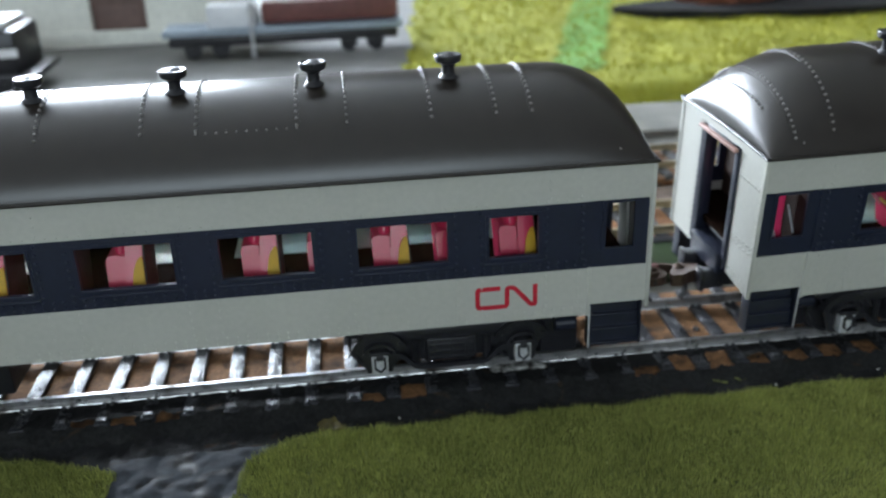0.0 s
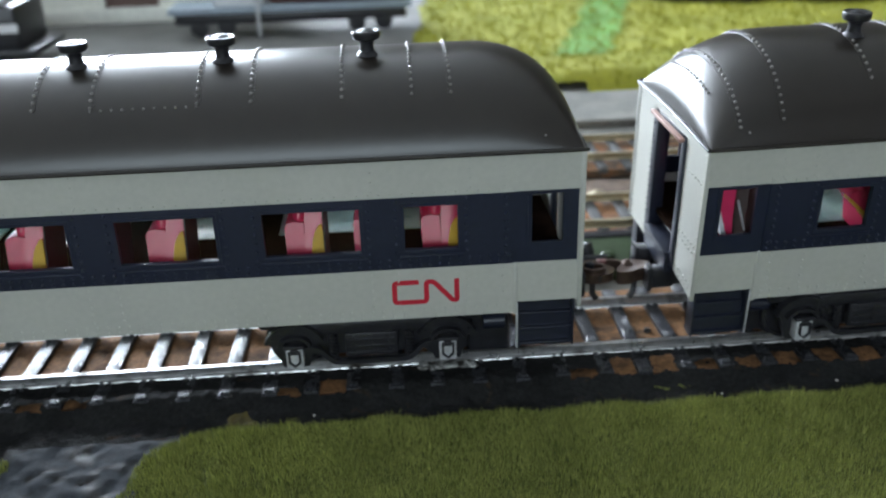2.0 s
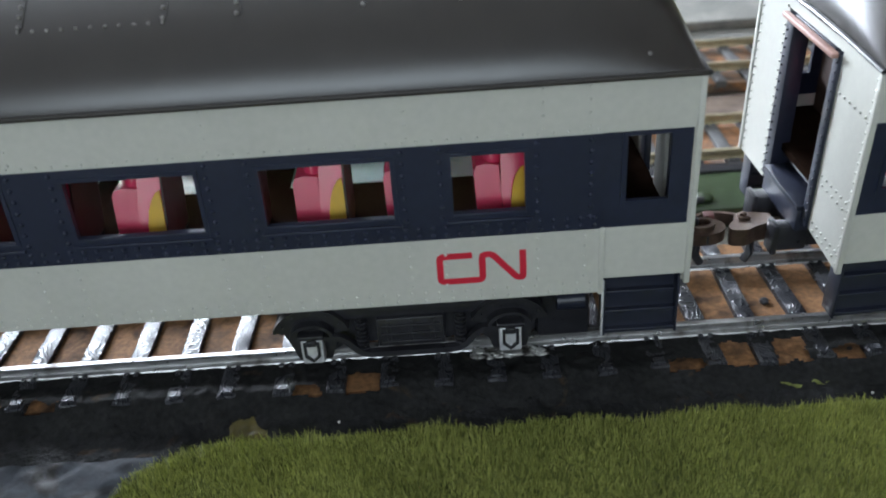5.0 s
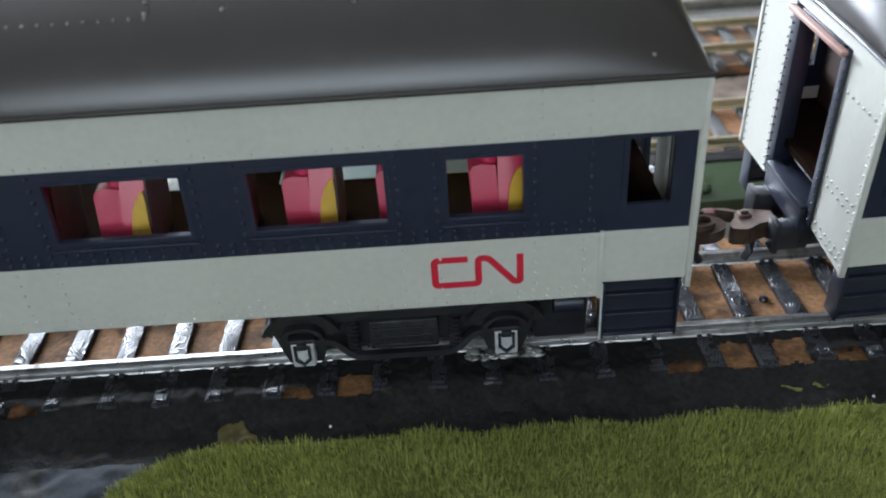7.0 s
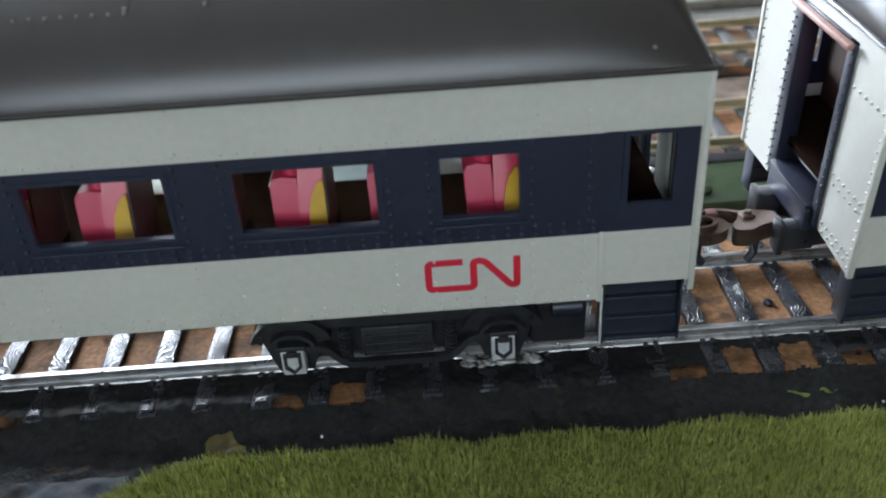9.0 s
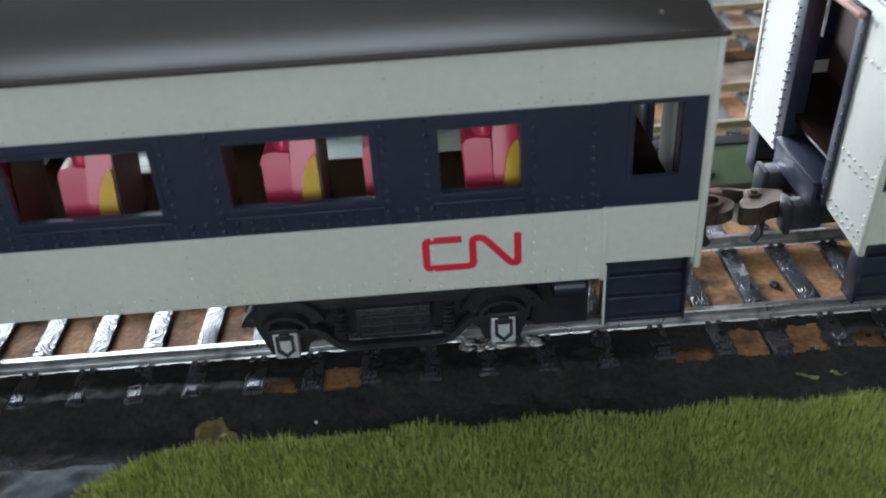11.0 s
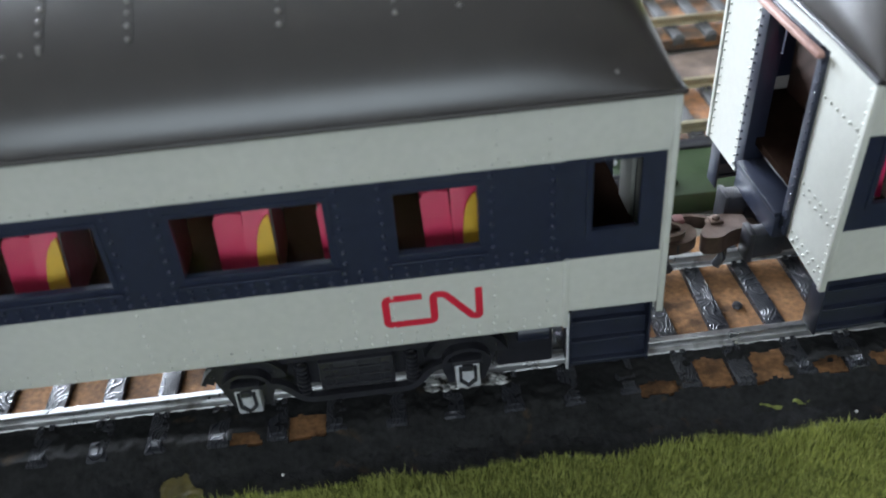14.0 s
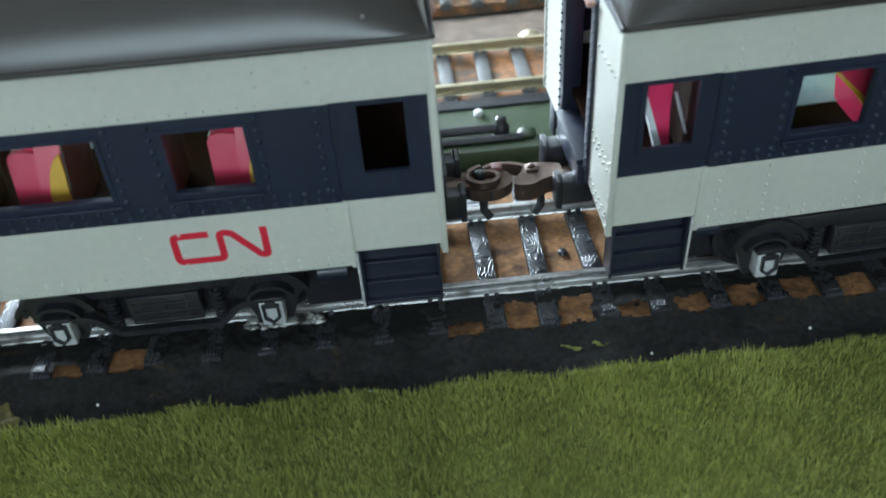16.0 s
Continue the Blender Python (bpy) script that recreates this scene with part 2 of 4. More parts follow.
def box(bm, x0, x1, y0, y1, z0, z1, bev=0.0, tip=None):
    """tip: (dx, dy) by which the top is drawn in"""
    x0, x1 = min(x0, x1), max(x0, x1)
    dx, dy = tip or (0, 0)
    vs = [bm.verts.new(p) for p in ((x0, y0, z0), (x1, y0, z0), (x1, y1, z0), (x0, y1, z0), (x0 + dx, y0 + dy, z1), (x1 - dx, y0 + dy, z1), (x1 - dx, y1 - dy, z1), (x0 + dx, y1 - dy, z1))]
    fs = [bm.faces.new([vs[i] for i in q]) for q in ((3, 2, 1, 0), (4, 5, 6, 7), (0, 1, 5, 4), (1, 2, 6, 5), (2, 3, 7, 6), (3, 0, 4, 7))]
    if bev:
        bmesh.ops.bevel(bm, geom=list({e for f_ in fs for e in f_.edges}), offset=bev, segments=2, affect="EDGES", profile=0.5)
    return bm


def boxes(*rows):
    bm = bmesh.new()
    for r in rows:
        box(bm, *r[:6], bev=r[6] if len(r) > 6 else 0.0)
    return bm


def lathe(bm, prof, cx, cy, cz, n=20, axis="z"):
    """prof: (radius, height) pairs"""
    rings = []
    for r, h in prof:
        ring = []
        for i in range(n):
            a = 2 * math.pi * i / n
            p = (r * math.cos(a), r * math.sin(a), h) if axis == "z" else (r * math.cos(a), h, r * math.sin(a)) if axis == "y" else (h, r * math.cos(a), r * math.sin(a))
            ring.append(bm.verts.new((cx + p[0], cy + p[1], cz + p[2])))
        rings.append(ring)
    for a, b in zip(rings, rings[1:]):
        for i in range(n):
            bm.faces.new((a[i], a[(i + 1) % n], b[(i + 1) % n], b[i]))
    bm.faces.new(rings[0])
    bm.faces.new(rings[-1])
    return bm


def prism(bm, pts, y0, y1, axis="y"):
    """a plane outline in (x, z) pulled along y, or in (x, y) along z, or in (y, z) along x"""
    def at(a, b, c):
        return (a, c, b) if axis == "y" else (a, b, c) if axis == "z" else (c, a, b)
    lo = [bm.verts.new(at(a, b, y0)) for a, b in pts]
    hi = [bm.verts.new(at(a, b, y1)) for a, b in pts]
    bm.faces.new(lo)
    bm.faces.new(hi)
    for i in range(len(pts)):
        j = (i + 1) % len(pts)
        bm.faces.new((lo[i], lo[j], hi[j], hi[i]))
    return bm


def tube(bm, pts, r, n=8):
    """a round rod along a line of points"""
    rings = []
    pts = [Vector(p) for p in pts]
    for i, p in enumerate(pts):
        d = (pts[min(i + 1, len(pts) - 1)] - pts[max(i - 1, 0)]).normalized()
        q = d.to_track_quat("Z", "Y")
        rings.append([bm.verts.new(p + q @ Vector((r * math.cos(2 * math.pi * k / n), r * math.sin(2 * math.pi * k / n), 0))) for k in range(n)])
    for a, b in zip(rings, rings[1:]):
        for i in range(n):
            bm.faces.new((a[i], a[(i + 1) % n], b[(i + 1) % n], b[i]))
    bm.faces.new(rings[0])
    bm.faces.new(rings[-1])
    return bm


def fillet(pts, r, n=5):
    """rounds the corners of an open line"""
    out = [Vector(pts[0])]
    for a, b, c in zip(pts, pts[1:], pts[2:]):
        a, b, c = Vector(a), Vector(b), Vector(c)
        ra = min(r, 0.45 * (a - b).length, 0.45 * (c - b).length)
        p, q = b + (a - b).normalized() * ra, b + (c - b).normalized() * ra
        out += [p.lerp(b, t).lerp(b.lerp(q, t), t) for t in [i / n for i in range(n + 1)]]
    return out + [Vector(pts[-1])]


def ribbon(bm, pts, w, y0, y1):
    """a flat band of width w along (x, z) points, from y0 to y1"""
    left, right = [], []
    for i, p in enumerate(pts):
        d = (pts[min(i + 1, len(pts) - 1)] - pts[max(i - 1, 0)]).normalized()
        nrm = Vector((-d.y, d.x)) * w / 2
        left.append(p + nrm)
        right.append(p - nrm)
    rows = [[bm.verts.new((p.x, y, p.y)) for p in side] for side in (left, right) for y in (y0, y1)]
    l0, l1, r0, r1 = rows
    for i in range(len(pts) - 1):
        for a, b in ((l0, r0), (r0, r1), (r1, l1), (l1, l0)):
            bm.faces.new((a[i], a[i + 1], b[i + 1], b[i]))
    bm.faces.new((l0[0], r0[0], r1[0], l1[0]))
    bm.faces.new((l0[-1], r0[-1], r1[-1], l1[-1]))
    return bm


def band_flat(bm, pts, w, z0, z1):
    """a band of width w along (x, y) points, from z0 up to z1"""
    tmp = bmesh.new()
    ribbon(tmp, [Vector(p) for p in pts], w, z0, z1)
    made = {v: bm.verts.new((v.co.x, v.co.z, v.co.y)) for v in tmp.verts}
    for f_ in tmp.faces:
        bm.faces.new([made[v] for v in f_.verts])
    tmp.free()
    return bm


def panel(bm, x0, x1, z0, z1, holes, y0, y1):
    """an upright slab with oblong holes (x0, x1, z0, z1) right through it"""
    fix = lambda a, b: (min(a, b), max(a, b))
    x0, x1 = fix(x0, x1)
    holes = [(*fix(h[0], h[1]), h[2], h[3]) for h in holes]
    xs = sorted({round(v, 4) for v in [x0, x1] + [v for h in holes for v in h[:2]] if x0 - 1e-6 <= v <= x1 + 1e-6})
    zs = sorted({round(v, 4) for v in [z0, z1] + [v for h in holes for v in h[2:]] if z0 - 1e-6 <= v <= z1 + 1e-6})
    solid = set()
    for i in range(len(xs) - 1):
        for j in range(len(zs) - 1):
            mx, mz = (xs[i] + xs[i + 1]) / 2, (zs[j] + zs[j + 1]) / 2
            if not any(h[0] < mx < h[1] and h[2] < mz < h[3] for h in holes):
                solid.add((i, j))
    made = {}

    def v(i, j, y):
        if (i, j, y) not in made:
            made[i, j, y] = bm.verts.new((xs[i], y, zs[j]))
        return made[i, j, y]
    for i, j in solid:
        for y in (y0, y1):
            bm.faces.new((v(i, j, y), v(i + 1, j, y), v(i + 1, j + 1, y), v(i, j + 1, y)))
        for (di, dj), (a, b) in {(-1, 0): ((0, 0), (0, 1)), (1, 0): ((1, 0), (1, 1)), (0, -1): ((0, 0), (1, 0)), (0, 1): ((0, 1), (1, 1))}.items():
            if (i + di, j + dj) not in solid:
                bm.faces.new((v(i + a[0], j + a[1], y0), v(i + b[0], j + b[1], y0), v(i + b[0], j + b[1], y1), v(i + a[0], j + a[1], y1)))
    return bm


def rivet(bm, p, nrm, r=0.035):
    """a small dome at p, facing nrm"""
    q = Vector(nrm).to_track_quat("Z", "Y")
    p = Vector(p)
    low = [bm.verts.new(p + q @ Vector((r * math.cos(a), r * math.sin(a), -0.01))) for a in [k * math.pi / 3 for k in range(6)]]
    mid = [bm.verts.new(p + q @ Vector((r * 0.74 * math.cos(a), r * 0.74 * math.sin(a), r * 0.70))) for a in [k * math.pi / 3 for k in range(6)]]
    top = bm.verts.new(p + q @ Vector((0, 0, r * 1.02)))
    for i in range(6):
        j = (i + 1) % 6
        bm.faces.new((low[i], low[j], mid[j], mid[i]))
        bm.faces.new((mid[i], mid[j], top))


def steps_(a, b, d):
    n = max(1, round(abs(b - a) / d))
    return [a + (b - a) * i / n for i in range(n + 1)]


# ---------------------------------------------------------------- room
def room():
    r = ROOM
    t = 0.12
    H = 100.0

    def wall(name, bm, mat, label):
        single(name, bm, mat, label, "wall", kind="structure", smooth=False)
    bm = bmesh.new()
    panel(bm, r["x0"] * H, r["x1"] * H, r["z0"] * H, r["z1"] * H, [(WIN["x0"] * H, WIN["x1"] * H, WIN["z0"] * H, WIN["z1"] * H)], r["y1"] * H, (r["y1"] + t) * H)
    wall("wall_north", bm, PLASTER, "pale painted room wall with a large window")
    bm = bmesh.new()
    panel(bm, r["x0"] * H, r["x1"] * H, r["z0"] * H, r["z1"] * H, [(WIN2["x0"] * H, WIN2["x1"] * H, WIN2["z0"] * H, WIN2["z1"] * H)], (r["y0"] - t) * H, r["y0"] * H)
    wall("wall_south", bm, PLASTER, "pale painted room wall with a second window")
    wall("wall_west", boxes(((r["x0"] - t) * H, r["x0"] * H, (r["y0"] - t) * H, (r["y1"] + t) * H, r["z0"] * H, r["z1"] * H)), PLASTER, "pale painted room wall")
    wall("wall_east", boxes((r["x1"] * H, (r["x1"] + t) * H, (r["y0"] - t) * H, (r["y1"] + t) * H, r["z0"] * H, r["z1"] * H)), PLASTER, "pale painted room wall")
    single("floor", boxes(((r["x0"] - t) * H, (r["x1"] + t) * H, (r["y0"] - t) * H, (r["y1"] + t) * H, r["z0"] * H - 10, r["z0"] * H)), WOODFLOOR, "brown wooden room floor", "floor", kind="structure", smooth=False)
    single("ceiling", boxes(((r["x0"] - t) * H, (r["x1"] + t) * H, (r["y0"] - t) * H, (r["y1"] + t) * H, r["z1"] * H, r["z1"] * H + 10)), CEIL, "plain white room ceiling", "ceiling", kind="structure", smooth=False)
    for name, W_, y in (("window_1", WIN, r["y1"] * H), ("window_2", WIN2, r["y0"] * H - 2)):
        win = base(name, "white framed window with bright daylight", "window", (W_["x0"] + W_["x1"]) * 50, y, W_["z0"] * H, kind="structure")
        w, h = (W_["x1"] - W_["x0"]) * H, (W_["z1"] - W_["z0"]) * H
        bm = bmesh.new()
        panel(bm, -w / 2, w / 2, 0, h, [(-w / 2 + 5, -2, 5, h - 5), (2, w / 2 - 5, 5, h - 5)], -1, 3)
        part("window_frame", bm, WHITE, win)


room()


# ---------------------------------------------------------------- ground
def hills(x, y, s, amp):
    return amp * noise.noise(Vector((x * s, y * s, 3.1)))


def sheet(x0, x1, y0, y1, step, height, keep=lambda x, y: True):
    bm = bmesh.new()
    nx, ny = int((x1 - x0) / step) + 1, int((y1 - y0) / step) + 1
    vs = {}
    for i in range(nx):
        for j in range(ny):
            x, y = x0 + i * step, y0 + j * step
            vs[i, j] = bm.verts.new((x, y, height(x, y)))
    for i in range(nx - 1):
        for j in range(ny - 1):
            if keep(x0 + (i + 0.5) * step, y0 + (j + 0.5) * step):
                bm.faces.new((vs[i, j], vs[i + 1, j], vs[i + 1, j + 1], vs[i, j + 1]))
    for v in [v for v in bm.verts if not v.link_faces]:
        bm.verts.remove(v)
    return bm


def grass_edge(x):
    """how far towards the track the near grass reaches"""
    e = -1.02 + 0.22 * noise.noise(Vector((x * 0.55, 0, 0))) + 0.10 * noise.noise(Vector((x * 1.9, 4, 0)))
    return e


def road_edges(y):
    """the slate track through the near grass"""
    w = 0.25 * noise.noise(Vector((y * 0.7, 9, 0)))
    return -17.6 + w + 0.15 * (y + 2), -13.6 - 0.55 * (y + 2.2) * -0.35 + w


def on_near_grass(x, y):
    a, b = road_edges(y)
    if a < x < b:
        return False
    if x < a:
        return y < -0.95 - max(0.0, (x + 21.0)) * 0.32 + 0.15 * noise.noise(Vector((x, 2, 0)))
    near = max(0.0, 1.0 - (x - b) / 2.2)
    return y < grass_edge(x) - 1.05 * near * near


single("ground", boxes((-160, 170, -60, 150, -6, -0.25, 0.2)), GREY, "grey painted layout board under the scenery", "layout board", kind="structure", smooth=False)

def tar_height(x, y):
    h = 0.02 + hills(x, y, 0.9, 0.05) + hills(x, y, 2.7, 0.06) + hills(x, y, 6.0, 0.05)
    return h + 0.30 * min(1.0, max(0.0, (y + 0.9) / 1.6)) - 0.04


single("ballast_edge", sheet(-44, 24, -3.2, 0.9, 0.11, tar_height), TAR, "lumpy glossy black tar along the track edge", "track edge", kind="structure", angle=80)
single("slate_road", sheet(-20.5, -11.5, -9, -1.3, 0.12, lambda x, y: 0.06 + hills(x, y, 0.8, 0.12) + hills(x, y, 2.4, 0.09) + 0.05 * abs(hills(x, y, 5, 1)), lambda x, y: road_edges(y)[0] - 0.5 < x < road_edges(y)[1] + 0.5), SLATE, "dark grey rough slate path through the grass", "path", kind="structure", angle=25)
single("grass_ground", sheet(-44, 24, -24, -0.6, 0.2, lambda x, y: 0.10 + hills(x, y, 0.5, 0.05), on_near_grass), SOIL, "green turf mat under the grass fibres", "grass", kind="structure", angle=80)

single("clay_patch", sheet(-12.2, -9.6, -1.7, 0.3, 0.035, lambda x, y: tar_height(x, y) + 0.05, lambda x, y: ((x + 10.9) / (0.50 + 0.35 * noise.noise(Vector((x * 2.1, y * 2.1, 2))))) ** 2 + ((y + 0.75 + 0.2 * noise.noise(Vector((x * 3, y * 3, 5)))) / 0.5) ** 2 < 1), CLAY, "olive brown clay patch at the grass edge", "soil patch", kind="structure", angle=80)


single("moss_patch", sheet(1.5, 5.2, -1.4, 0.6, 0.035, lambda x, y: tar_height(x, y) + 0.04, lambda x, y: ((x - 3.3) / (0.75 + 0.5 * noise.noise(Vector((x * 2.1, y * 2.1, 12))))) ** 2 + ((y + 0.15 + 0.2 * noise.noise(Vector((x * 3, y * 3, 15)))) / 0.14) ** 2 < 1), SOIL, "thin green moss patch on the tar", "soil patch", kind="structure", angle=80)


def fibres(name, mat, label, x0, x1, y0, y1, count, inside, lo, hi, zbase, w):
    rng = np.random.default_rng(7)
    pts, faces = [], []
    done = 0
    while done < count:
        x, y = rng.uniform(x0, x1), y1 - (y1 - y0) * rng.random() ** 1.25
        if not inside(x, y):
            continue
        done += 1
        h = rng.uniform(lo, hi) * (0.85 + 0.5 * noise.noise(Vector((x * 0.9, y * 0.9, 8))))
        a = rng.uniform(0, 2 * math.pi)
        lean = rng.uniform(0.05, 0.55) * h
        b = rng.uniform(0, 2 * math.pi)
        z = zbase(x, y)
        cx, sy = math.cos(a) * w / 2, math.sin(a) * w / 2
        lx, ly = math.cos(b) * lean, math.sin(b) * lean
        k = len(pts)
        pts += [(x - cx, y - sy, z - 0.03), (x + cx, y + sy, z - 0.03), (x + cx * 0.8 + lx * 0.4, y + sy * 0.8 + ly * 0.4, z + h * 0.55), (x - cx * 0.8 + lx * 0.4, y - sy * 0.8 + ly * 0.4, z + h * 0.55), (x + lx, y + ly, z + h)]
        faces += [(k, k + 1, k + 2, k + 3), (k + 3, k + 2, k + 4)]
    me = bpy.data.meshes.new(name)
    me.from_pydata((np.array(pts) * 0.01).tolist(), [], faces)
    me.materials.append(mat)
    tagged(new(name, me), label, "grass", kind="stuff")


fibres("grass", BLADE, "short dense olive green static grass fibres", -27, 15.5, -8.5, -0.7, 150000, lambda x, y: on_near_grass(x, y), 0.12, 0.34, lambda x, y: 0.10 + hills(x, y, 0.5, 0.05), 0.018)


# ---------------------------------------------------------------- tracks
def bare(x, yy):
    """false where the cork shows through the tar between two ties"""
    k = (x - 1.27) / 1.415
    i, f = math.floor(k), k - math.floor(k)
    open_ = {0: 1.0, 1: 1.0, 2: 0.45, 3: 0.5, 4: 0.8, 5: 0.8, 6: 0.7, -1: 0.35, -7: 0.7, -8: 0.3, -13: 0.3, -14: 0.3, -15: 0.3, 8: 0.5}
    ragged = 0.16 * noise.noise(Vector((x * 2.5, yy * 2.5, 7)))
    return not (i in open_ and 0.2 + ragged < f < 0.8 + ragged and -3.02 + ragged < yy < -3.0 + open_[i] * 0.85 + ragged)


def track(name, label, y, x0, x1, top, rail_mat, tie_mat, shift=0.0, bed=CORK, bed_mat2=None, rails=(-1.62, 1.62), half=3.0):
    """two-rail track along x; y is its middle, top the height of the rail heads"""
    tr = base(name, label, "track", 0, y, 0, group="tracks")
    b = bmesh.new()
    prism(b, [(-half + 0.02, -0.1), (-half + 0.05, top - 0.52), (half + 0.1, top - 0.52), (half + 0.5, -0.1)], x0, x1, axis="x")
    part("roadbed", b, bed, tr, "brown cork roadbed")
    if bed_mat2:
        part("tarred_shoulder", sheet(x0, x1, -half - 0.75, -half + 1.32, 0.06, lambda x, yy: min(top - 0.41, (yy + half + 0.75) * 0.47) + 0.05 + hills(x, yy, 2.2, 0.06) + hills(x, yy, 6.0, 0.035), bare), bed_mat2, tr, "black tar smeared over the cork shoulder", angle=80)
    prof = [(-0.17, -0.36), (0.17, -0.36), (0.15, -0.31), (0.04, -0.27), (0.04, -0.14), (0.10, -0.09), (0.10, -0.02), (0.07, 0.0), (-0.07, 0.0), (-0.10, -0.02), (-0.10, -0.09), (-0.04, -0.14), (-0.04, -0.27), (-0.15, -0.31)]
    for ry in rails:
        b = bmesh.new()
        prism(b, [(p + ry, q + top) for p, q in prof], x0, x1, axis="x")
        part("rail", b, rail_mat, tr, angle=30)
    b = bmesh.new()
    box(b, -0.25, 0.25, -half, half, -0.36, 0.0, bev=0.04)
    for sx in (-0.13, 0.13):
        for ry in rails:
            for d in (-0.25, 0.25):
                box(b, sx - 0.06, sx + 0.06, ry + d - 0.07, ry + d + 0.07, -0.01, 0.07)
    for e in (-half + 0.22,):
        box(b, -0.14, 0.14, e - 0.1, e + 0.1, -0.01, 0.06)
    me = finish("tie", b, tie_mat)
    n = int((x1 - x0) / 1.415)
    rng = random.Random(len(name))
    for i in range(n):
        o = new("tie", me)
        o.parent = tr
        o.location = cm((x0 + shift + i * 1.415, rng.uniform(-0.06, 0.06), top - 0.355))
        o.rotation_euler = (0, 0, rng.uniform(-0.025, 0.025))
    return tr


RT = 0.84
X0 = 1.27 - 1.415 * 31
main = track("railway_track", "two-rail model track with black grained plastic ties on cork", 3.33, X0, 24.0, RT, RAIL, TIE, bed_mat2=TARRED)

# ---------------------------------------------------------------- coaches
W, EAVE, SILL, BB, BT, APEX = 6.66, 8.55, 3.20, 4.95, 7.33, 11.12
HOOD = 3.1


def roof_section(u, length):
    """rise of the roof over the eaves at the distance u from the end"""
    d = min(u, length - u)
    k = 1.0 if d >= HOOD else math.sqrt(max(0.0, 1 - (1 - d / HOOD) ** 2))
    return 0.10 + (APEX - EAVE - 0.10) * k


def roof_point(u, f, length, lift=0.0):
    """f from -1 (near eave) to 1 (far eave)"""
    rise = roof_section(u, length)
    hw = W / 2 + 0.10
    a = f * radians(78)
    full = (1 - math.cos(radians(78)))
    y = W / 2 + hw * math.sin(a) / math.sin(radians(78))
    z = EAVE + rise * (math.cos(a) - math.cos(radians(78))) / full
    n = Vector((0, math.sin(a), math.cos(a))).normalized()
    return Vector((u, y, z)) + n * lift


def seat(red, yellow, shell, x, y0, y1, wedge):
    """double seat: a cushion block, round headrests and a high leaning back with a curved end panel and a rear painted
    brown for its shade
    """
    if wedge:
        prism(red, [(x + 0.02, 6.02), (x + 0.10, 6.16), (x + 0.30, 6.20), (x + 0.62, 6.16), (x + 0.67, 5.3), (x + 0.46, 5.62)], y0 + 0.05, y1 - 0.05)
        prism(yellow, [(x + 0.02, 6.02), (x + 0.46, 5.62), (x + 0.67, 5.3), (x + 0.60, 5.26), (x + 0.40, 5.54), (x - 0.02, 5.95)], y0 + 0.02, y0 + 0.4)
    else:
        prism(red, [(x + 0.08, 4.6), (x + 0.02, 6.02), (x + 0.08, 6.14), (x + 0.30, 6.18), (x + 0.62, 6.14), (x + 0.67, 4.6)], y0 + 0.05, y1 - 0.05)
    # headrests with round tops, one for each place
    for k in (0, 1):
        mid, half = y0 + (y1 - y0) * (0.27 + 0.48 * k), (y1 - y0) * 0.20
        m = Matrix.Translation((x + 0.48, mid, 6.38)) @ Matrix.Diagonal((0.24, half, 0.52, 1))
        bmesh.ops.create_icosphere(red, subdivisions=3, radius=1.0, matrix=m)
    # the back, its near end swelling towards a round top
    side = [(x + 0.69, 4.6), (x + 0.64, 5.6), (x + 0.66, 6.3), (x + 0.70, 6.66), (x + 0.78, 6.86), (x + 0.92, 6.95), (x + 1.06, 6.93), (x + 1.15, 6.82), (x + 1.20, 6.6), (x + 1.22, 6.0), (x + 1.24, 4.6)]
    prism(red, side, y0 - 0.04, y1 - 0.02)
    for a, b in ((y0 - 0.10, y0 - 0.045), (y1 - 0.015, y1 + 0.035)):
        prism(yellow, [(x + 0.84, 4.6), (x + 0.86, 5.4), (x + 0.91, 5.72), (x + 0.99, 5.94), (x + 1.09, 6.08), (x + 1.19, 6.14), (x + 1.225, 5.9), (x + 1.245, 4.6)], a, b)
    # thin skin that carries the painted shade of the back's rear
    prism(shell, [(x + 1.25, 4.6), (x + 1.225, 6.0), (x + 1.21, 6.6), (x + 1.15, 6.86), (x + 1.18, 6.88), (x + 1.25, 6.62), (x + 1.27, 6.0), (x + 1.295, 4.6)], y0 - 0.04, y1 - 0.02)
    # the ends lean in towards the aisle
    for b in (red, yellow, shell):
        for v in b.verts:
            v.co.y += max(0.0, v.co.z - 5.0) * 0.42


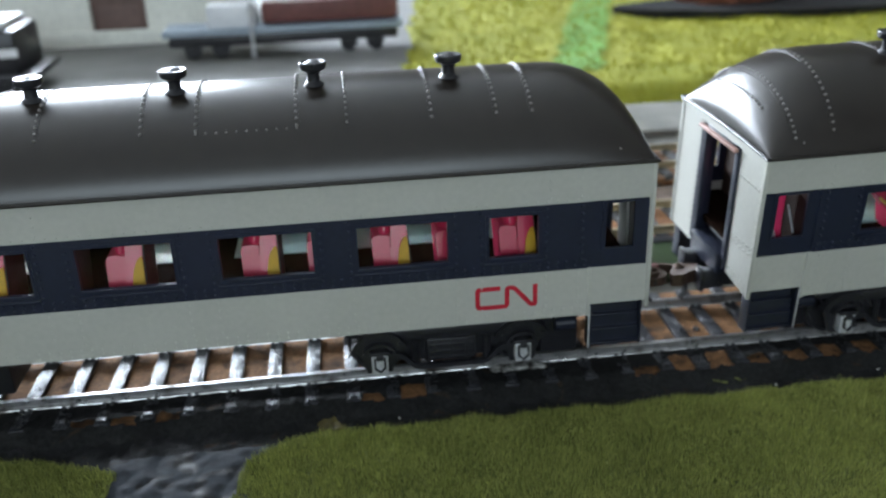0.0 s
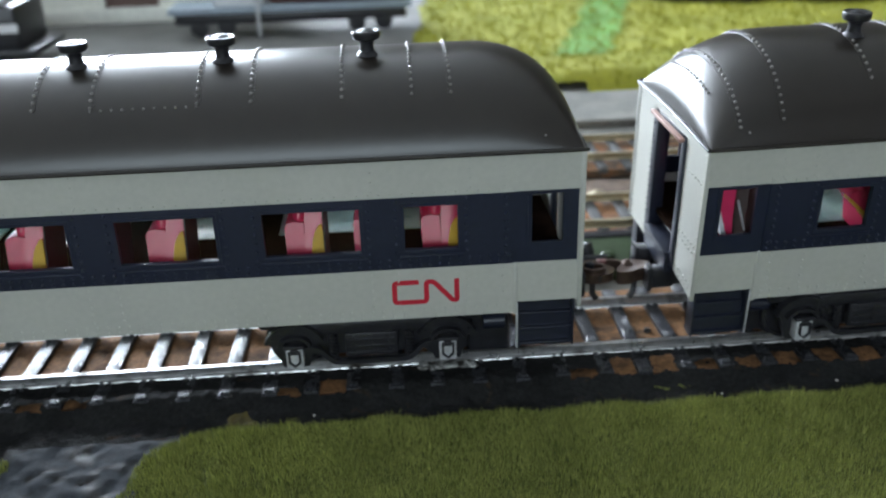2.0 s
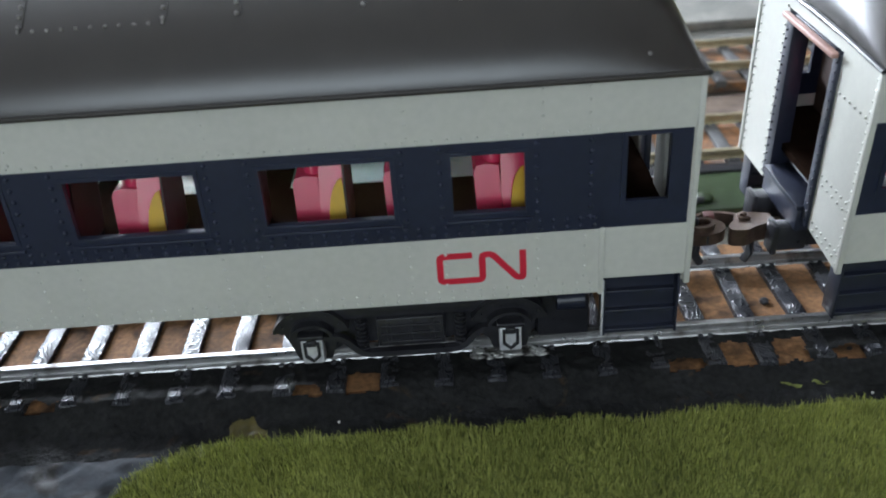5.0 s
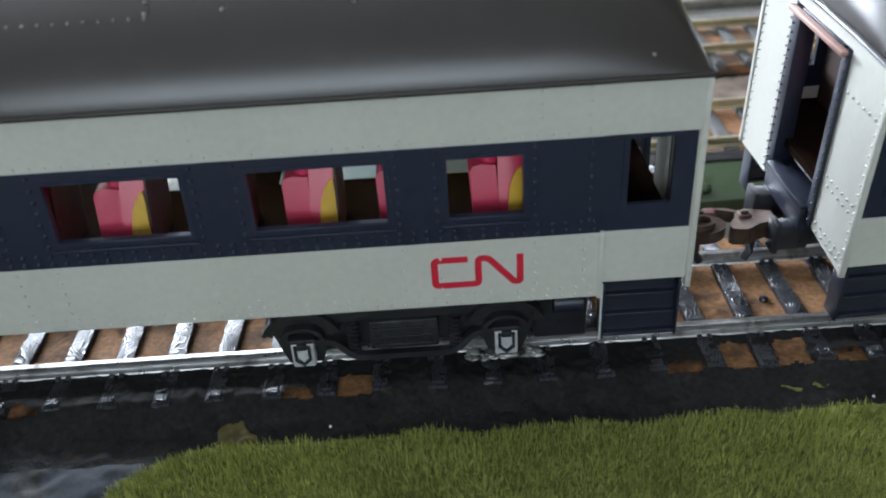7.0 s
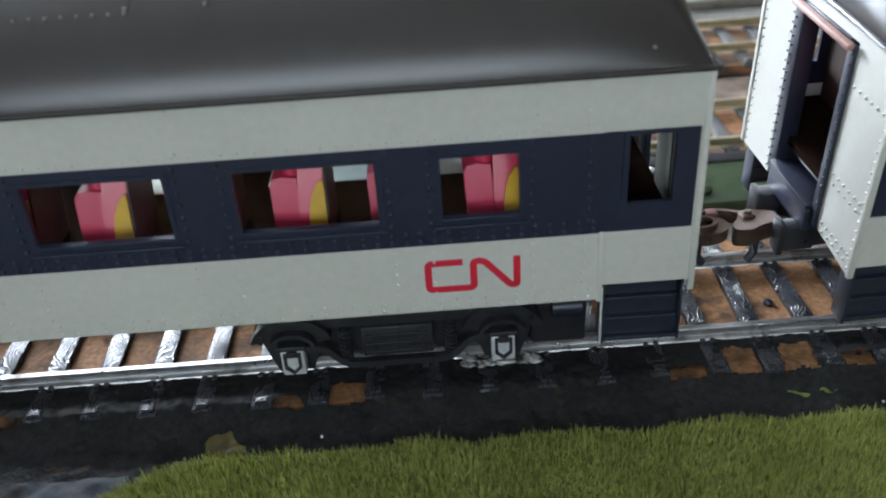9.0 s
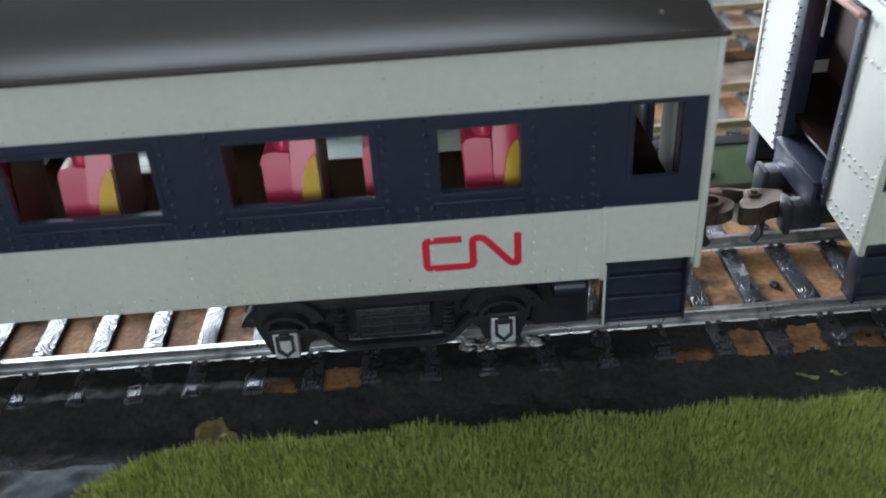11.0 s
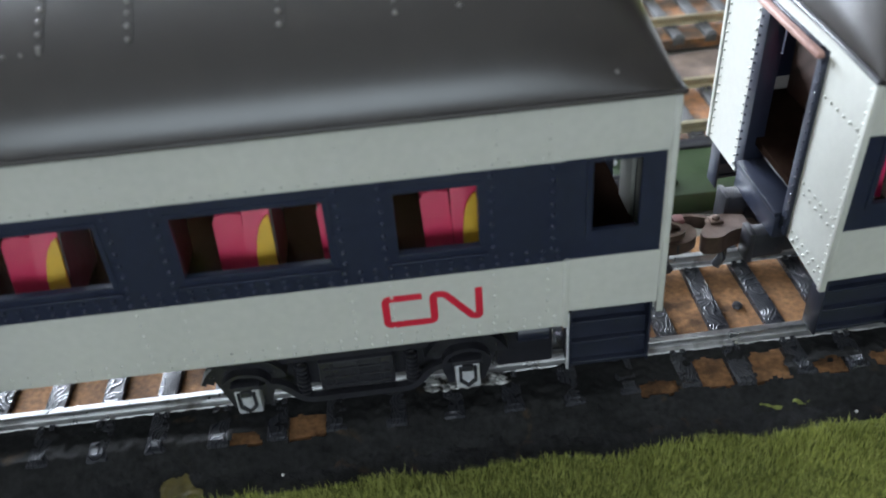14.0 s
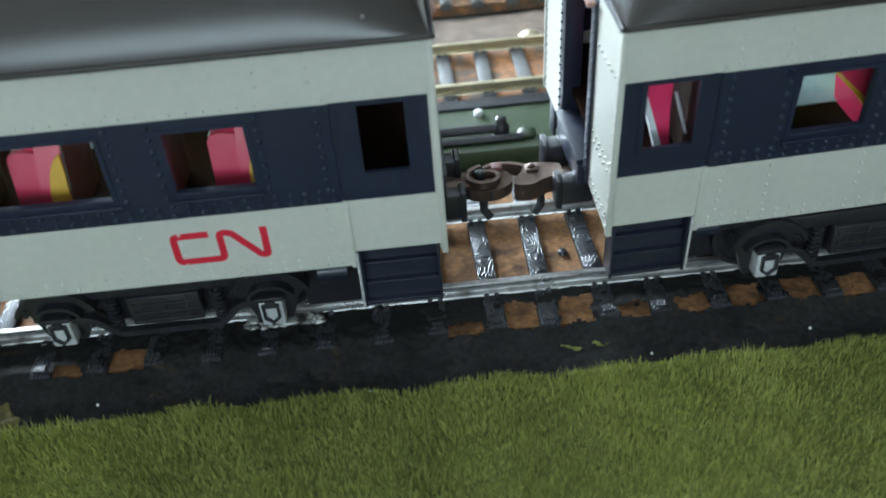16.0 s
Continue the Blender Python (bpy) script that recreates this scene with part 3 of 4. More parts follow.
def rail_car(x_end, s, label, panel_u, door_u, windows, axles, length, vents, seams, emblem=False, patch=None, yaw=0.0, lean=0.0, shift=(0.0, 0.0)):
    """a coach whose end stands at x_end and which runs on along s * x"""
    car = base("passenger_coach", label, "passenger coach", x_end, shift[0], RT + shift[1], group="coaches of the train")
    car.rotation_euler = (radians(lean), 0, radians(yaw))
    P = lambda bm: [setattr(v, "co", Vector((s * v.co.x, v.co.y, v.co.z - RT))) for v in bm.verts] and bm
    put = lambda name, bm, mat, parent=None, label="", **k: part(name, P(bm), mat, parent or car, label, **k)
    far = lambda y: W - y
    pu = panel_u
    for side in (0, 1):
        Y = (lambda y: y) if side == 0 else far
        holes = [(a, b, 5.60, 7.02) for a, b in windows]
        bm = bmesh.new()
        panel(bm, pu, length - pu, SILL, BB, [], Y(0), Y(0.14))
        lower = put("lower_panel", bm, CREAM, label="pale cream painted side panel")
        bm = bmesh.new()
        panel(bm, pu, length - pu, BB, BT, holes, Y(0.012), Y(0.14))
        band = put("window_band", bm, NAVY, label="navy black window band")
        bm = bmesh.new()
        panel(bm, 0.0, length, BT + 0.22, EAVE, [], Y(0), Y(0.14))
        panel(bm, pu, length - pu, BT, BT + 0.22, [], Y(0), Y(0.14))
        upper = put("upper_panel", bm, CREAM, label="pale cream painted letterboard")
        bm = bmesh.new()
        panel(bm, pu + 0.1, length - pu - 0.1, SILL + 1.2, EAVE, [(a, b, 5.42, d) for a, b, c, d in holes], Y(0.145), Y(0.19))
        put("lining", bm, INSIDE, label="dark brown inner lining")
        # window frames, sills and panes
        for a, b in windows:
            bm = bmesh.new()
            panel(bm, a - 0.10, b + 0.10, 5.50, 7.12, [(a, b, 5.60, 7.02)], Y(-0.018), Y(0.012))
            fr = put("window", bm, NAVY)
            bm = bmesh.new()
            box(bm, a - 0.16, b + 0.16, min(Y(-0.06), Y(0.01)), max(Y(-0.06), Y(0.01)), 5.33, 5.42, bev=0.015)
            box(bm, a - 0.02, b + 0.02, min(Y(-0.035), Y(0.01)), max(Y(-0.035), Y(0.01)), 5.52, 5.585, bev=0.012)
            put("sill", bm, NAVY, fr)
            pane = put("pane", boxes((a - 0.05, b + 0.05, min(Y(0.146), Y(0.16)), max(Y(0.146), Y(0.16)), 5.58, 7.07)), GLASS, fr, smooth=False)
            pane.visible_shadow = False
        # end door panels
        for e, sg in ((0.0, 1), (length, -1)):
            U = lambda u: e + sg * u
            bm = bmesh.new()
            panel(bm, U(0.0), U(pu - 0.10), 3.57, BB - 0.002, [], Y(0.03), Y(0.14))
            door = put("vestibule_door", bm, CREAM)
            bm = bmesh.new()
            panel(bm, U(0.14), U(pu - 0.004), BB, BT, [(U(door_u[0]), U(door_u[1]), 5.62, 7.22)], Y(0.05), Y(0.14))
            put("door_window_panel", bm, NAVY, door, "navy upper door half with a window")
            bm = bmesh.new()
            panel(bm, U(0.0), U(0.135), BB, BT, [], Y(0.03), Y(0.14))
            put("end_post", bm, CREAM if side == 0 and s < 0 else NAVY, door)
            bm = bmesh.new()
            panel(bm, U(door_u[0] - 0.12), U(door_u[1] + 0.12), 5.50, 7.30, [(U(door_u[0]), U(door_u[1]), 5.62, 7.22)], Y(0.02), Y(0.05))
            put("door_window_frame", bm, NAVY, door)
            bm = bmesh.new()
            panel(bm, U(0.0), U(pu), BT, BT + 0.22, [], Y(0.03), Y(0.14))
            put("door_header", bm, CREAM, door)
            bm = bmesh.new()
            box(bm, U(pu - 0.10), U(pu + 0.02), min(Y(-0.02), Y(0.1)), max(Y(-0.02), Y(0.1)), 3.14, BB + 0.02, bev=0.02)
            put("corner_strip", bm, CREAM)
            bm = bmesh.new()
            box(bm, U(-0.04), U(0.10), min(Y(-0.02), Y(0.12)), max(Y(-0.02), Y(0.12)), 3.30, EAVE, bev=0.02)
            put("end_strip", bm, CREAM)
            # steps
            ya, yb = min(Y(0.05), Y(0.62)), max(Y(0.05), Y(0.62))
            bm = boxes((U(0.16), U(0.22), ya, yb, 1.85, 3.5, 0.015), (U(pu - 0.2), U(pu - 0.14), ya, yb, 1.85, 3.5, 0.015))
            st = put("steps", bm, DARKFRAME)
            for k in range(3):
                z = 1.92 + 0.5 * k
                d = 0.10 * k
                y1_, y2_ = min(Y(0.05 + d), Y(0.3 + d)), max(Y(0.05 + d), Y(0.3 + d))
                r1_, r2_ = min(Y(0.2 + d), Y(0.25 + d)), max(Y(0.2 + d), Y(0.25 + d))
                put("tread", boxes((U(0.22), U(pu - 0.2), y1_, y2_, z, z + 0.10, 0.02), (U(0.22), U(pu - 0.2), r1_, r2_, z + 0.10, z + 0.5)), DARKFRAME, st)
            put("bracket", boxes((U(pu - 0.14), U(pu - 0.08), min(Y(0.02), Y(0.1)), max(Y(0.02), Y(0.1)), 1.85, 3.5, 0.02)), SILVER, st, "bare metal edge")
        # rivets
        out = -1 if side == 0 else 1
        bm = bmesh.new()
        for z in (5.06, 5.26):
            for u in steps_(pu + 0.15, length - pu - 0.15, 0.31):
                rivet(bm, (u, Y(0.012), z), (0, out, 0), 0.066)
        for a, b in windows:
            for u in (a - 0.26, b + 0.26):
                for z in steps_(5.5, 7.2, 0.27):
                    rivet(bm, (u, Y(0.012), z), (0, out, 0), 0.066)
        for z in steps_(5.3, 7.2, 0.27):
            rivet(bm, (pu + 0.25, Y(0.012), z), (0, out, 0), 0.066)
        put("rivets", bm, NAVY, band)
        bm = bmesh.new()
        for z in (3.30, 3.50):
            for u in steps_(pu + 0.2, length - pu - 0.2, 0.33):
                rivet(bm, (u, Y(0.0), z), (0, out, 0), 0.044)
        for u in [pu + 0.35] + [v + d for a, b in windows for v, d in ((a, -0.26), (b, 0.26))]:
            for z in steps_(3.7, 4.8, 0.27):
                rivet(bm, (u, Y(0.0), z), (0, out, 0), 0.044)
        put("rivets", bm, CREAM, lower)
        bm = bmesh.new()
        for u in steps_(pu + 0.1, length - pu - 0.1, 0.33):
            rivet(bm, (u, Y(0.0), BT + 0.1), (0, out, 0), 0.040)
        for u in [a - 0.4 for a, b in windows] + [pu + 0.3]:
            for z in steps_(BT + 0.2, EAVE - 0.1, 0.27):
                rivet(bm, (u, Y(0.0), z), (0, out, 0), 0.040)
        put("rivets", bm, CREAM, upper)
    # ends
    for e, sg in ((0.0, 1), (length, -1)):
        U = lambda u: e + sg * u
        ga, gb = (1.78 if s > 0 else 1.9), W - 1.86
        if s < 0:
            put("inner_panel", boxes((U(0.15), U(0.25), 1.9, 2.8, 3.9, 8.2, 0.02)), CREAM, label="pale inner panel beside the gangway")
        end = put("end_header", boxes((U(0.0), U(0.13), ga, gb, 8.28, EAVE)), CREAM)
        for ya, yb in ((0.145, ga), (gb, W - 0.145)):
            bm = bmesh.new()
            prism(bm, [(ya, SILL + 0.12), (yb, SILL + (0.30 if ya < 1 else 0.12)), (yb, EAVE), (ya, EAVE)], U(0.0), U(0.13), axis="x")
            put("end_wall", bm, CREAM, label="pale cream riveted coach end", angle=20)
        bm = bmesh.new()
        for yy in (0.16, gb + 0.12, W - 0.25):
            for z in steps_(3.5, 8.3, 0.25):
                rivet(bm, (U(0.0), yy, z), (-sg, 0, 0), 0.045)
        for ya, yb in ((0.3, 1.6),):
            for z, d in ((7.35, 0.0), (5.15, 0.0), (4.92, 0.1), (3.78, 0.0), (3.58, 0.1)):
                for yy in steps_(ya + d, yb - d, 0.26):
                    rivet(bm, (U(0.0), yy, z), (-sg, 0, 0), 0.045)
        put("rivets", bm, CREAM, end)
        # gangway: frame, lintel, floor plate, inner door
        jamb = 0.42 if s > 0 else 0.14
        bm = boxes((U(-0.07), U(jamb), ga + 0.004, 2.10, 3.5, 8.2, 0.03), (U(-0.05), U(jamb), W - 2.30, gb - 0.004, 3.5, 8.2, 0.03), (U(-0.05), U(jamb), 2.104, W - 2.304, 7.98, 8.27, 0.03))
        gang = put("gangway_frame", bm, DARKFRAME, label="dark blue black gangway frame")
        bm = bmesh.new()
        for yy in (ga + 0.10, gb - 0.14):
            for z in steps_(3.7, 8.0, 0.24):
                rivet(bm, (U(-0.06), yy, z), (-sg, 0, 0), 0.04)
        put("rivets", bm, DARKFRAME, gang)
        put("lintel", boxes((U(-0.24), U(-0.054), ga + 0.05, gb - 0.05, 8.10, 8.25, 0.05)), PINKWOOD, gang, "worn brown lintel")
        put("floor_plate", boxes((U(-0.22), U(0.6), 2.104, W - 2.304, 3.84, 3.98, 0.03), (U(-0.18), U(0.2), 2.104, W - 2.304, 3.2, 3.836, 0.03)), DARKFRAME, gang)
        bm = bmesh.new()
        for ya, yb in ((2.42, 2.75), (W - 2.75, W - 2.42)):
            box(bm, U(1.9), U(2.0), ya, yb, 3.76, 8.0)
        box(bm, U(1.9), U(2.0), 2.75, W - 2.75, 3.76, 5.6)
        box(bm, U(1.9), U(2.0), 2.75, W - 2.75, 7.3, 8.0)
        put("inner_door", bm, INSIDE, gang, "brown inner door with a window")
        bm = bmesh.new()
        for ya, yb in ((0.3, 2.42), (W - 2.42, W - 0.3)):
            box(bm, U(1.92), U(2.02), ya, yb, 3.6, 8.4)
        put("bulkhead", bm, INSIDE)
        # under the end: draft box, coupler pocket
        bm = bmesh.new()
        box(bm, U(-0.05), U(1.6), 2.3, W - 2.3, 2.55, 3.2, bev=0.05)
        for yy, w in ((2.45, 0.22), (4.02, 0.26)):
            box(bm, U(-0.62), U(0.3), yy - w, yy + w, 2.5, 3.25, bev=0.06)
            box(bm, U(-0.66), U(-0.5), yy - w - 0.04, yy + w + 0.04, 2.42, 3.32, bev=0.04)
        put("draft_gear", bm, BLACK)
    # roof
    us = [HOOD * (1 - math.cos(math.pi / 2 * i / 12)) for i in range(12)]
    mid = steps_(HOOD, length - HOOD, 1.2)
    us = us + mid + [length - u for u in reversed(us)]
    nf = 28
    bm = bmesh.new()
    rows = [[bm.verts.new(roof_point(u, -1 + 2 * i / nf, length)) for i in range(nf + 1)] for u in us]
    low = [[bm.verts.new(roof_point(u, f_, length) + Vector((0, 0, -0.02))) for f_ in (-1, 1)] for u in us]
    for a, b, c, d in zip(rows, rows[1:], low, low[1:]):
        for i in range(nf):
            bm.faces.new((a[i], a[i + 1], b[i + 1], b[i]))
        bm.faces.new((a[0], b[0], d[0], c[0]))
        bm.faces.new((a[-1], b[-1], d[-1], c[-1]))
        bm.faces.new((c[0], d[0], d[1], c[1]))
    for r, c in ((rows[0], low[0]), (rows[-1], low[-1])):
        bm.faces.new(r + [c[1], c[0]])
    # a raised lip along the eaves
    for f_ in (-1, 1):
        tube(bm, [roof_point(u, f_, length) + Vector((0, 0, 0.05)) for u in us], 0.06, 6)
    roof = put("roof", bm, ROOF, label="glossy dark brown black arched coach roof", angle=40)
    for e, d in ((0.0, -0.05), (length, 0.05)):
        bm = bmesh.new()
        tube(bm, [(e + d, -0.06, EAVE + 0.02), (e + d, W * 0.25, EAVE + 0.10), (e + d, W / 2, EAVE + 0.13), (e + d, W * 0.75, EAVE + 0.10), (e + d, W + 0.06, EAVE + 0.02)], 0.06, 8)
        put("drip_edge", bm, BLACK, roof)
    bm = bmesh.new()
    for u, reach, width in seams:
        bs = bmesh.new()
        rows = []
        fs = [-reach + 2 * reach * i / 24 for i in range(25)]
        for f_ in fs:
            rows.append([bs.verts.new(roof_point(u - width, f_, length, -0.01)), bs.verts.new(roof_point(u - width, f_, length, 0.018)), bs.verts.new(roof_point(u + width, f_, length, 0.018)), bs.verts.new(roof_point(u + width, f_, length, -0.01))])
        for a, b in zip(rows, rows[1:]):
            for i in range(3):
                bs.faces.new((a[i], a[i + 1], b[i + 1], b[i]))
        put("seam_strap", bs, ROOF, roof)
        for f_ in steps_(-reach, reach, 0.055):
            p = roof_point(u, f_, length, 0.015)
            rivet(bm, p, roof_point(u, f_, length, 1.0) - p, 0.060)
    if patch:
        for u in steps_(patch[0], patch[1], 0.3):
            p = roof_point(u, -patch[2], length)
            rivet(bm, p, roof_point(u, -patch[2], length, 1.0) - p, 0.048)
    for u in steps_(1.2, length - 1.2, 1.2):
        p = roof_point(u, -0.86, length)
        if int(u * 10) % 3 == 0:
            rivet(bm, p, roof_point(u, -0.86, length, 1.0) - p, 0.05)
    # the pale colour carries the glints on the rivet heads
    put("rivets", bm, WORNGLINT, roof, "worn rivet heads, paler for their glints")
    for u in vents:
        bm = bmesh.new()
        z = roof_point(u, -0.14, length).z - 0.03
        lathe(bm, [(0.34, 0.0), (0.30, 0.07), (0.22, 0.14), (0.20, 0.34), (0.24, 0.44), (0.40, 0.52), (0.44, 0.60), (0.44, 0.72), (0.41, 0.76), (0.36, 0.76), (0.30, 0.72), (0.12, 0.80), (0.02, 0.82)], u, roof_point(u, -0.14, length).y, z, 22)
        put("roof_vent", bm, BLACK, roof, "black mushroom roof ventilator")
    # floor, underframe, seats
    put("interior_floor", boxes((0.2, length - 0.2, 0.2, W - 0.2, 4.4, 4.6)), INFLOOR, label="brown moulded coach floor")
    # pale strips paint the far windows' light on the floor
    for a, b in (windows if s < 0 else [(2.3, length - 2.3)]):
        put("floor_mat", boxes((a - 0.1, b + 0.1, 3.9 if s < 0 else 2.3, W - 0.25, 4.605, 4.64, 0.01)), PALE, label="pale teal floor strip coloured as window light")
    bm = boxes((0.3, length - 0.3, 0.16, W - 0.16, 4.22, 4.395), (2.1, 11.0, 2.6, W - 2.6, 2.9, 4.2), (length - 11.0, length - 2.1, 2.6, W - 2.6, 2.9, 4.2))
    put("underframe", bm, BLACK)
    for e, sg in ((0.0, 1), (length, -1)):
        # crosswise beam and air tank beside the steps
        a, b_ = e + sg * 2.15, e + sg * (axles[0] - 0.75)
        put("end_beam", boxes((a, b_, 1.0, W - 1.0, 1.25, 3.4, 0.08)), BLACK)
        bm = bmesh.new()
        tube(bm, [(e + sg * 2.35, 0.75, 2.55), (e + sg * 3.05, 0.75, 2.55)], 0.27, 12)
        put("air_tank", bm, DARKFRAME, label="small blue grey air tank")
    # box of equipment under the middle of the coach
    for ya, yb in ((0.7, 3.0), (W - 3.0, W - 0.7)):
        put("equipment_box", boxes((21.4, 24.8, ya, yb, 1.7, 4.2, 0.08)), BLACK)
    u = 3.72 if s < 0 else 5.55
    while u < length - 4.2:
        br, by, bs = bmesh.new(), bmesh.new(), bmesh.new()
        seat(br, by, bs, 0.0, 0.75, 2.45, s > 0)
        # the seats of both coaches face the same way along the track
        for b in (br, by, bs):
            for v in b.verts:
                v.co.x = (u + 1.24 - v.co.x) if s < 0 else (u + v.co.x)
        se = put("seat", br, RED, label="glossy red double seat with yellow ends", angle=50)
        put("end_panel", by, YELLOW, se, "yellow curved end panel")
        put("back_shell", bs, SEATSHADE, se, "rear of the seat back in painted brown shade")
        u += 2.15
    # trucks
    for ua, ub in (axles, (length - axles[1], length - axles[0])):
        mid_u = (ua + ub) / 2
        drift = -s * mid_u * math.tan(radians(yaw))
        def put_t(name, bm, mat, parent=None, label="", **k):
            # the wheels stay upright on the rails while the body leans
            for v in bm.verts:
                y, z = v.co.y + drift - shift[0], v.co.z - shift[1] - RT
                c, n = math.cos(radians(lean)), math.sin(radians(lean))
                v.co.y, v.co.z = y * c + z * n, z * c - y * n + RT
            return put(name, bm, mat, parent, label, **k)
        first = True
        for side in (0, 1):
            Y = (lambda y: y) if side == 0 else far
            lo = lambda a, b: (min(Y(a), Y(b)), max(Y(a), Y(b)))
            bm = bmesh.new()
            box(bm, ua - 0.5, ub + 0.5, *lo(0.62, 0.95), 2.45, 2.85, bev=0.04)
            box(bm, ua - 1.15, ub + 1.15, *lo(0.70, 1.0), 2.62, 3.30, bev=0.14)
            box(bm, ua + 0.6, ub - 0.6, *lo(0.95, 1.15), 1.5, 3.1)
            for c in (ua, ub):
                arc = [Vector((c + 0.98 * math.cos(a), 1.92 + 0.98 * math.sin(a))) for a in [math.pi * (0.12 + 0.76 * i / 14) for i in range(15)]]
                ribbon(bm, arc, 0.10, *lo(0.42, 0.75))
                arc = [Vector((c + 0.86 * math.cos(a), 1.92 + 0.86 * math.sin(a))) for a in [math.pi * (0.10 + 0.80 * i / 14) for i in range(15)]]
                ribbon(bm, arc, 0.22, *lo(0.55, 0.85))
                arc = [Vector((c + 0.52 * math.cos(a), 2.05 + 0.40 * math.sin(a))) for a in [math.pi * (0.05 + 0.9 * i / 10) for i in range(11)]]
                ribbon(bm, arc, 0.09, *lo(0.40, 0.8))
                prism(bm, [(c - 0.85, 2.55), (c - 0.42, 1.25), (c + 0.42, 1.25), (c + 0.85, 2.55)], *lo(0.66, 0.9))
                for dx in (-0.72, -0.45, 0.0, 0.45, 0.72):
                    rivet(bm, (c + dx, Y(0.53), 1.92 + math.sqrt(max(0.05, 0.86 ** 2 - dx * dx))), (0, -1 if side == 0 else 1, 0), 0.05)
            bar = fillet([(ua + 0.25, 2.0), (ua + 0.75, 1.98), (ua + 1.25, 1.42), (ub - 1.25, 1.42), (ub - 0.75, 1.98), (ub - 0.25, 2.0)], 0.25)
            ribbon(bm, bar, 0.16, *lo(0.46, 0.66))
            box(bm, mid_u - 0.85, mid_u + 0.85, *lo(0.52, 0.9), 1.62, 2.46, bev=0.04)
            for k in range(3):
                box(bm, mid_u - 0.75, mid_u + 0.75, *lo(0.46, 0.56), 1.72 + 0.24 * k, 1.80 + 0.24 * k, bev=0.015)
            for dx in (-0.55, 0.0, 0.55):
                box(bm, mid_u + dx - 0.05, mid_u + dx + 0.05, *lo(0.48, 0.56), 1.66, 2.4, bev=0.015)
            if first:
                box(bm, mid_u - 0.6, mid_u + 0.6, 0.9, W - 0.9, 1.9, 2.9)
            truck = put_t("truck" if side == 0 else "truck_side", bm, BLACK, label="black moulded truck side frame")
            first = False
            for c in (mid_u - 1.25, mid_u + 1.25):
                bm = bmesh.new()
                pts = [(c + 0.13 * math.cos(k * 0.7854), (lo(0.5, 0.76)[0] + 0.13) + 0.13 * math.sin(k * 0.7854), 1.50 + 0.9 * k / 56) for k in range(57)]
                tube(bm, pts, 0.042, 5)
                put_t("spring", bm, BLACK, truck)
            for c in (ua, ub):
                bm = bmesh.new()
                ya, yb = lo(0.30, 0.75)
                yf = lo(0.22, 0.32)
                box(bm, c - 0.28, c + 0.28, ya, yb, 1.38, 2.16, bev=0.05)
                jb = put_t("journal_box", bm, SILVER, truck, "worn silver journal box")
                bm = bmesh.new()
                shield = [Vector((c - 0.17, 2.06)), Vector((c - 0.17, 1.66)), Vector((c, 1.50)), Vector((c + 0.17, 1.66)), Vector((c + 0.17, 2.06))]
                ribbon(bm, shield, 0.07, *yf)
                box(bm, c - 0.13, c + 0.13, *yf, 1.95, 2.12, bev=0.03)
                box(bm, c - 0.34, c + 0.34, *lo(0.26, 0.6), 2.12, 2.24, bev=0.03)
                put_t("box_lid", bm, BLACK, jb)
        for c in (ua, ub):
            for yy, d in ((3.33 - 1.62, 1), (3.33 + 1.62, -1)):
                bm = bmesh.new()
                lathe(bm, [(0.3, -0.28 * d), (0.78, -0.22 * d), (0.82, -0.28 * d), (0.95, -0.26 * d), (0.95, 0.08 * d), (1.08, 0.10 * d), (1.08, 0.2 * d), (0.3, 0.2 * d)], c, yy, RT + 0.96, 28, axis="y")
                put_t("wheel", bm, BLACK, truck)
    if s > 0:
        # a red folding seat with a white edge in the vestibule
        bm = bmesh.new()
        prism(bm, [(0.95, 6.9), (1.62, 6.9), (1.62, 5.6), (1.70, 4.75), (1.42, 4.75), (1.0, 6.1)], 1.25, 1.45)
        fold = put("folding_seat", bm, RED, label="red folding seat with a white edge")
        bm = bmesh.new()
        prism(bm, [(0.86, 6.35), (0.98, 6.35), (1.46, 4.85), (1.34, 4.70)], 1.10, 1.32)
        put("edge", bm, WHITE, fold)
        bm = bmesh.new()
        tube(bm, [(1.55, 0.9, 6.4), (1.90, 0.9, 5.3)], 0.04, 8)
        put("grab_rail", bm, SILVER, label="small bright grab rail")
    if emblem:
        x0, x1, z0, z1 = 3.86, 5.96, 3.72, 4.54
        q = lambda fx, fz: (x1 + (x0 - x1) * fx, z0 + (z1 - z0) * fz)
        line = fillet([q(*p) for p in ((0.40, 0.92), (0.035, 0.92), (0.035, 0.08), (0.51, 0.08), (0.51, 0.92), (0.62, 0.92), (0.90, 0.08), (0.965, 0.08), (0.965, 1.0))], 0.10, 4)
        bm = bmesh.new()
        ribbon(bm, line, 0.160, -0.006, 0.004)
        put("emblem", bm, EMBLEM, car, "red painted ribbon emblem", smooth=False)
    return car


period = 4.32
win1 = [(3.85, 5.48)] + [(6.83 + k * period, 9.72 + k * period) for k in range(6)] + [(6.83 + 6 * period, 8.46 + 6 * period)]
LEN = 6.83 + 6 * period + 8.46 - 6.83 + 3.85
seam1 = [(u, 0.56, 0.09) for u in (3.9, 5.05, 7.1, 9.75, 11.3, 14.35, 16.0, 19.1, 20.6, 23.0, 25.2, 28.0, 31.0, 34.0)]
coach = rail_car(0.20, -1, "cream and navy model passenger coach with red seats", 2.13, (0.62, 1.58), win1, (4.25, 9.25), LEN, [6.32, 10.7, 15.08, 19.46, 23.84, 28.2], seam1, True, (11.3, 14.35, 0.58))
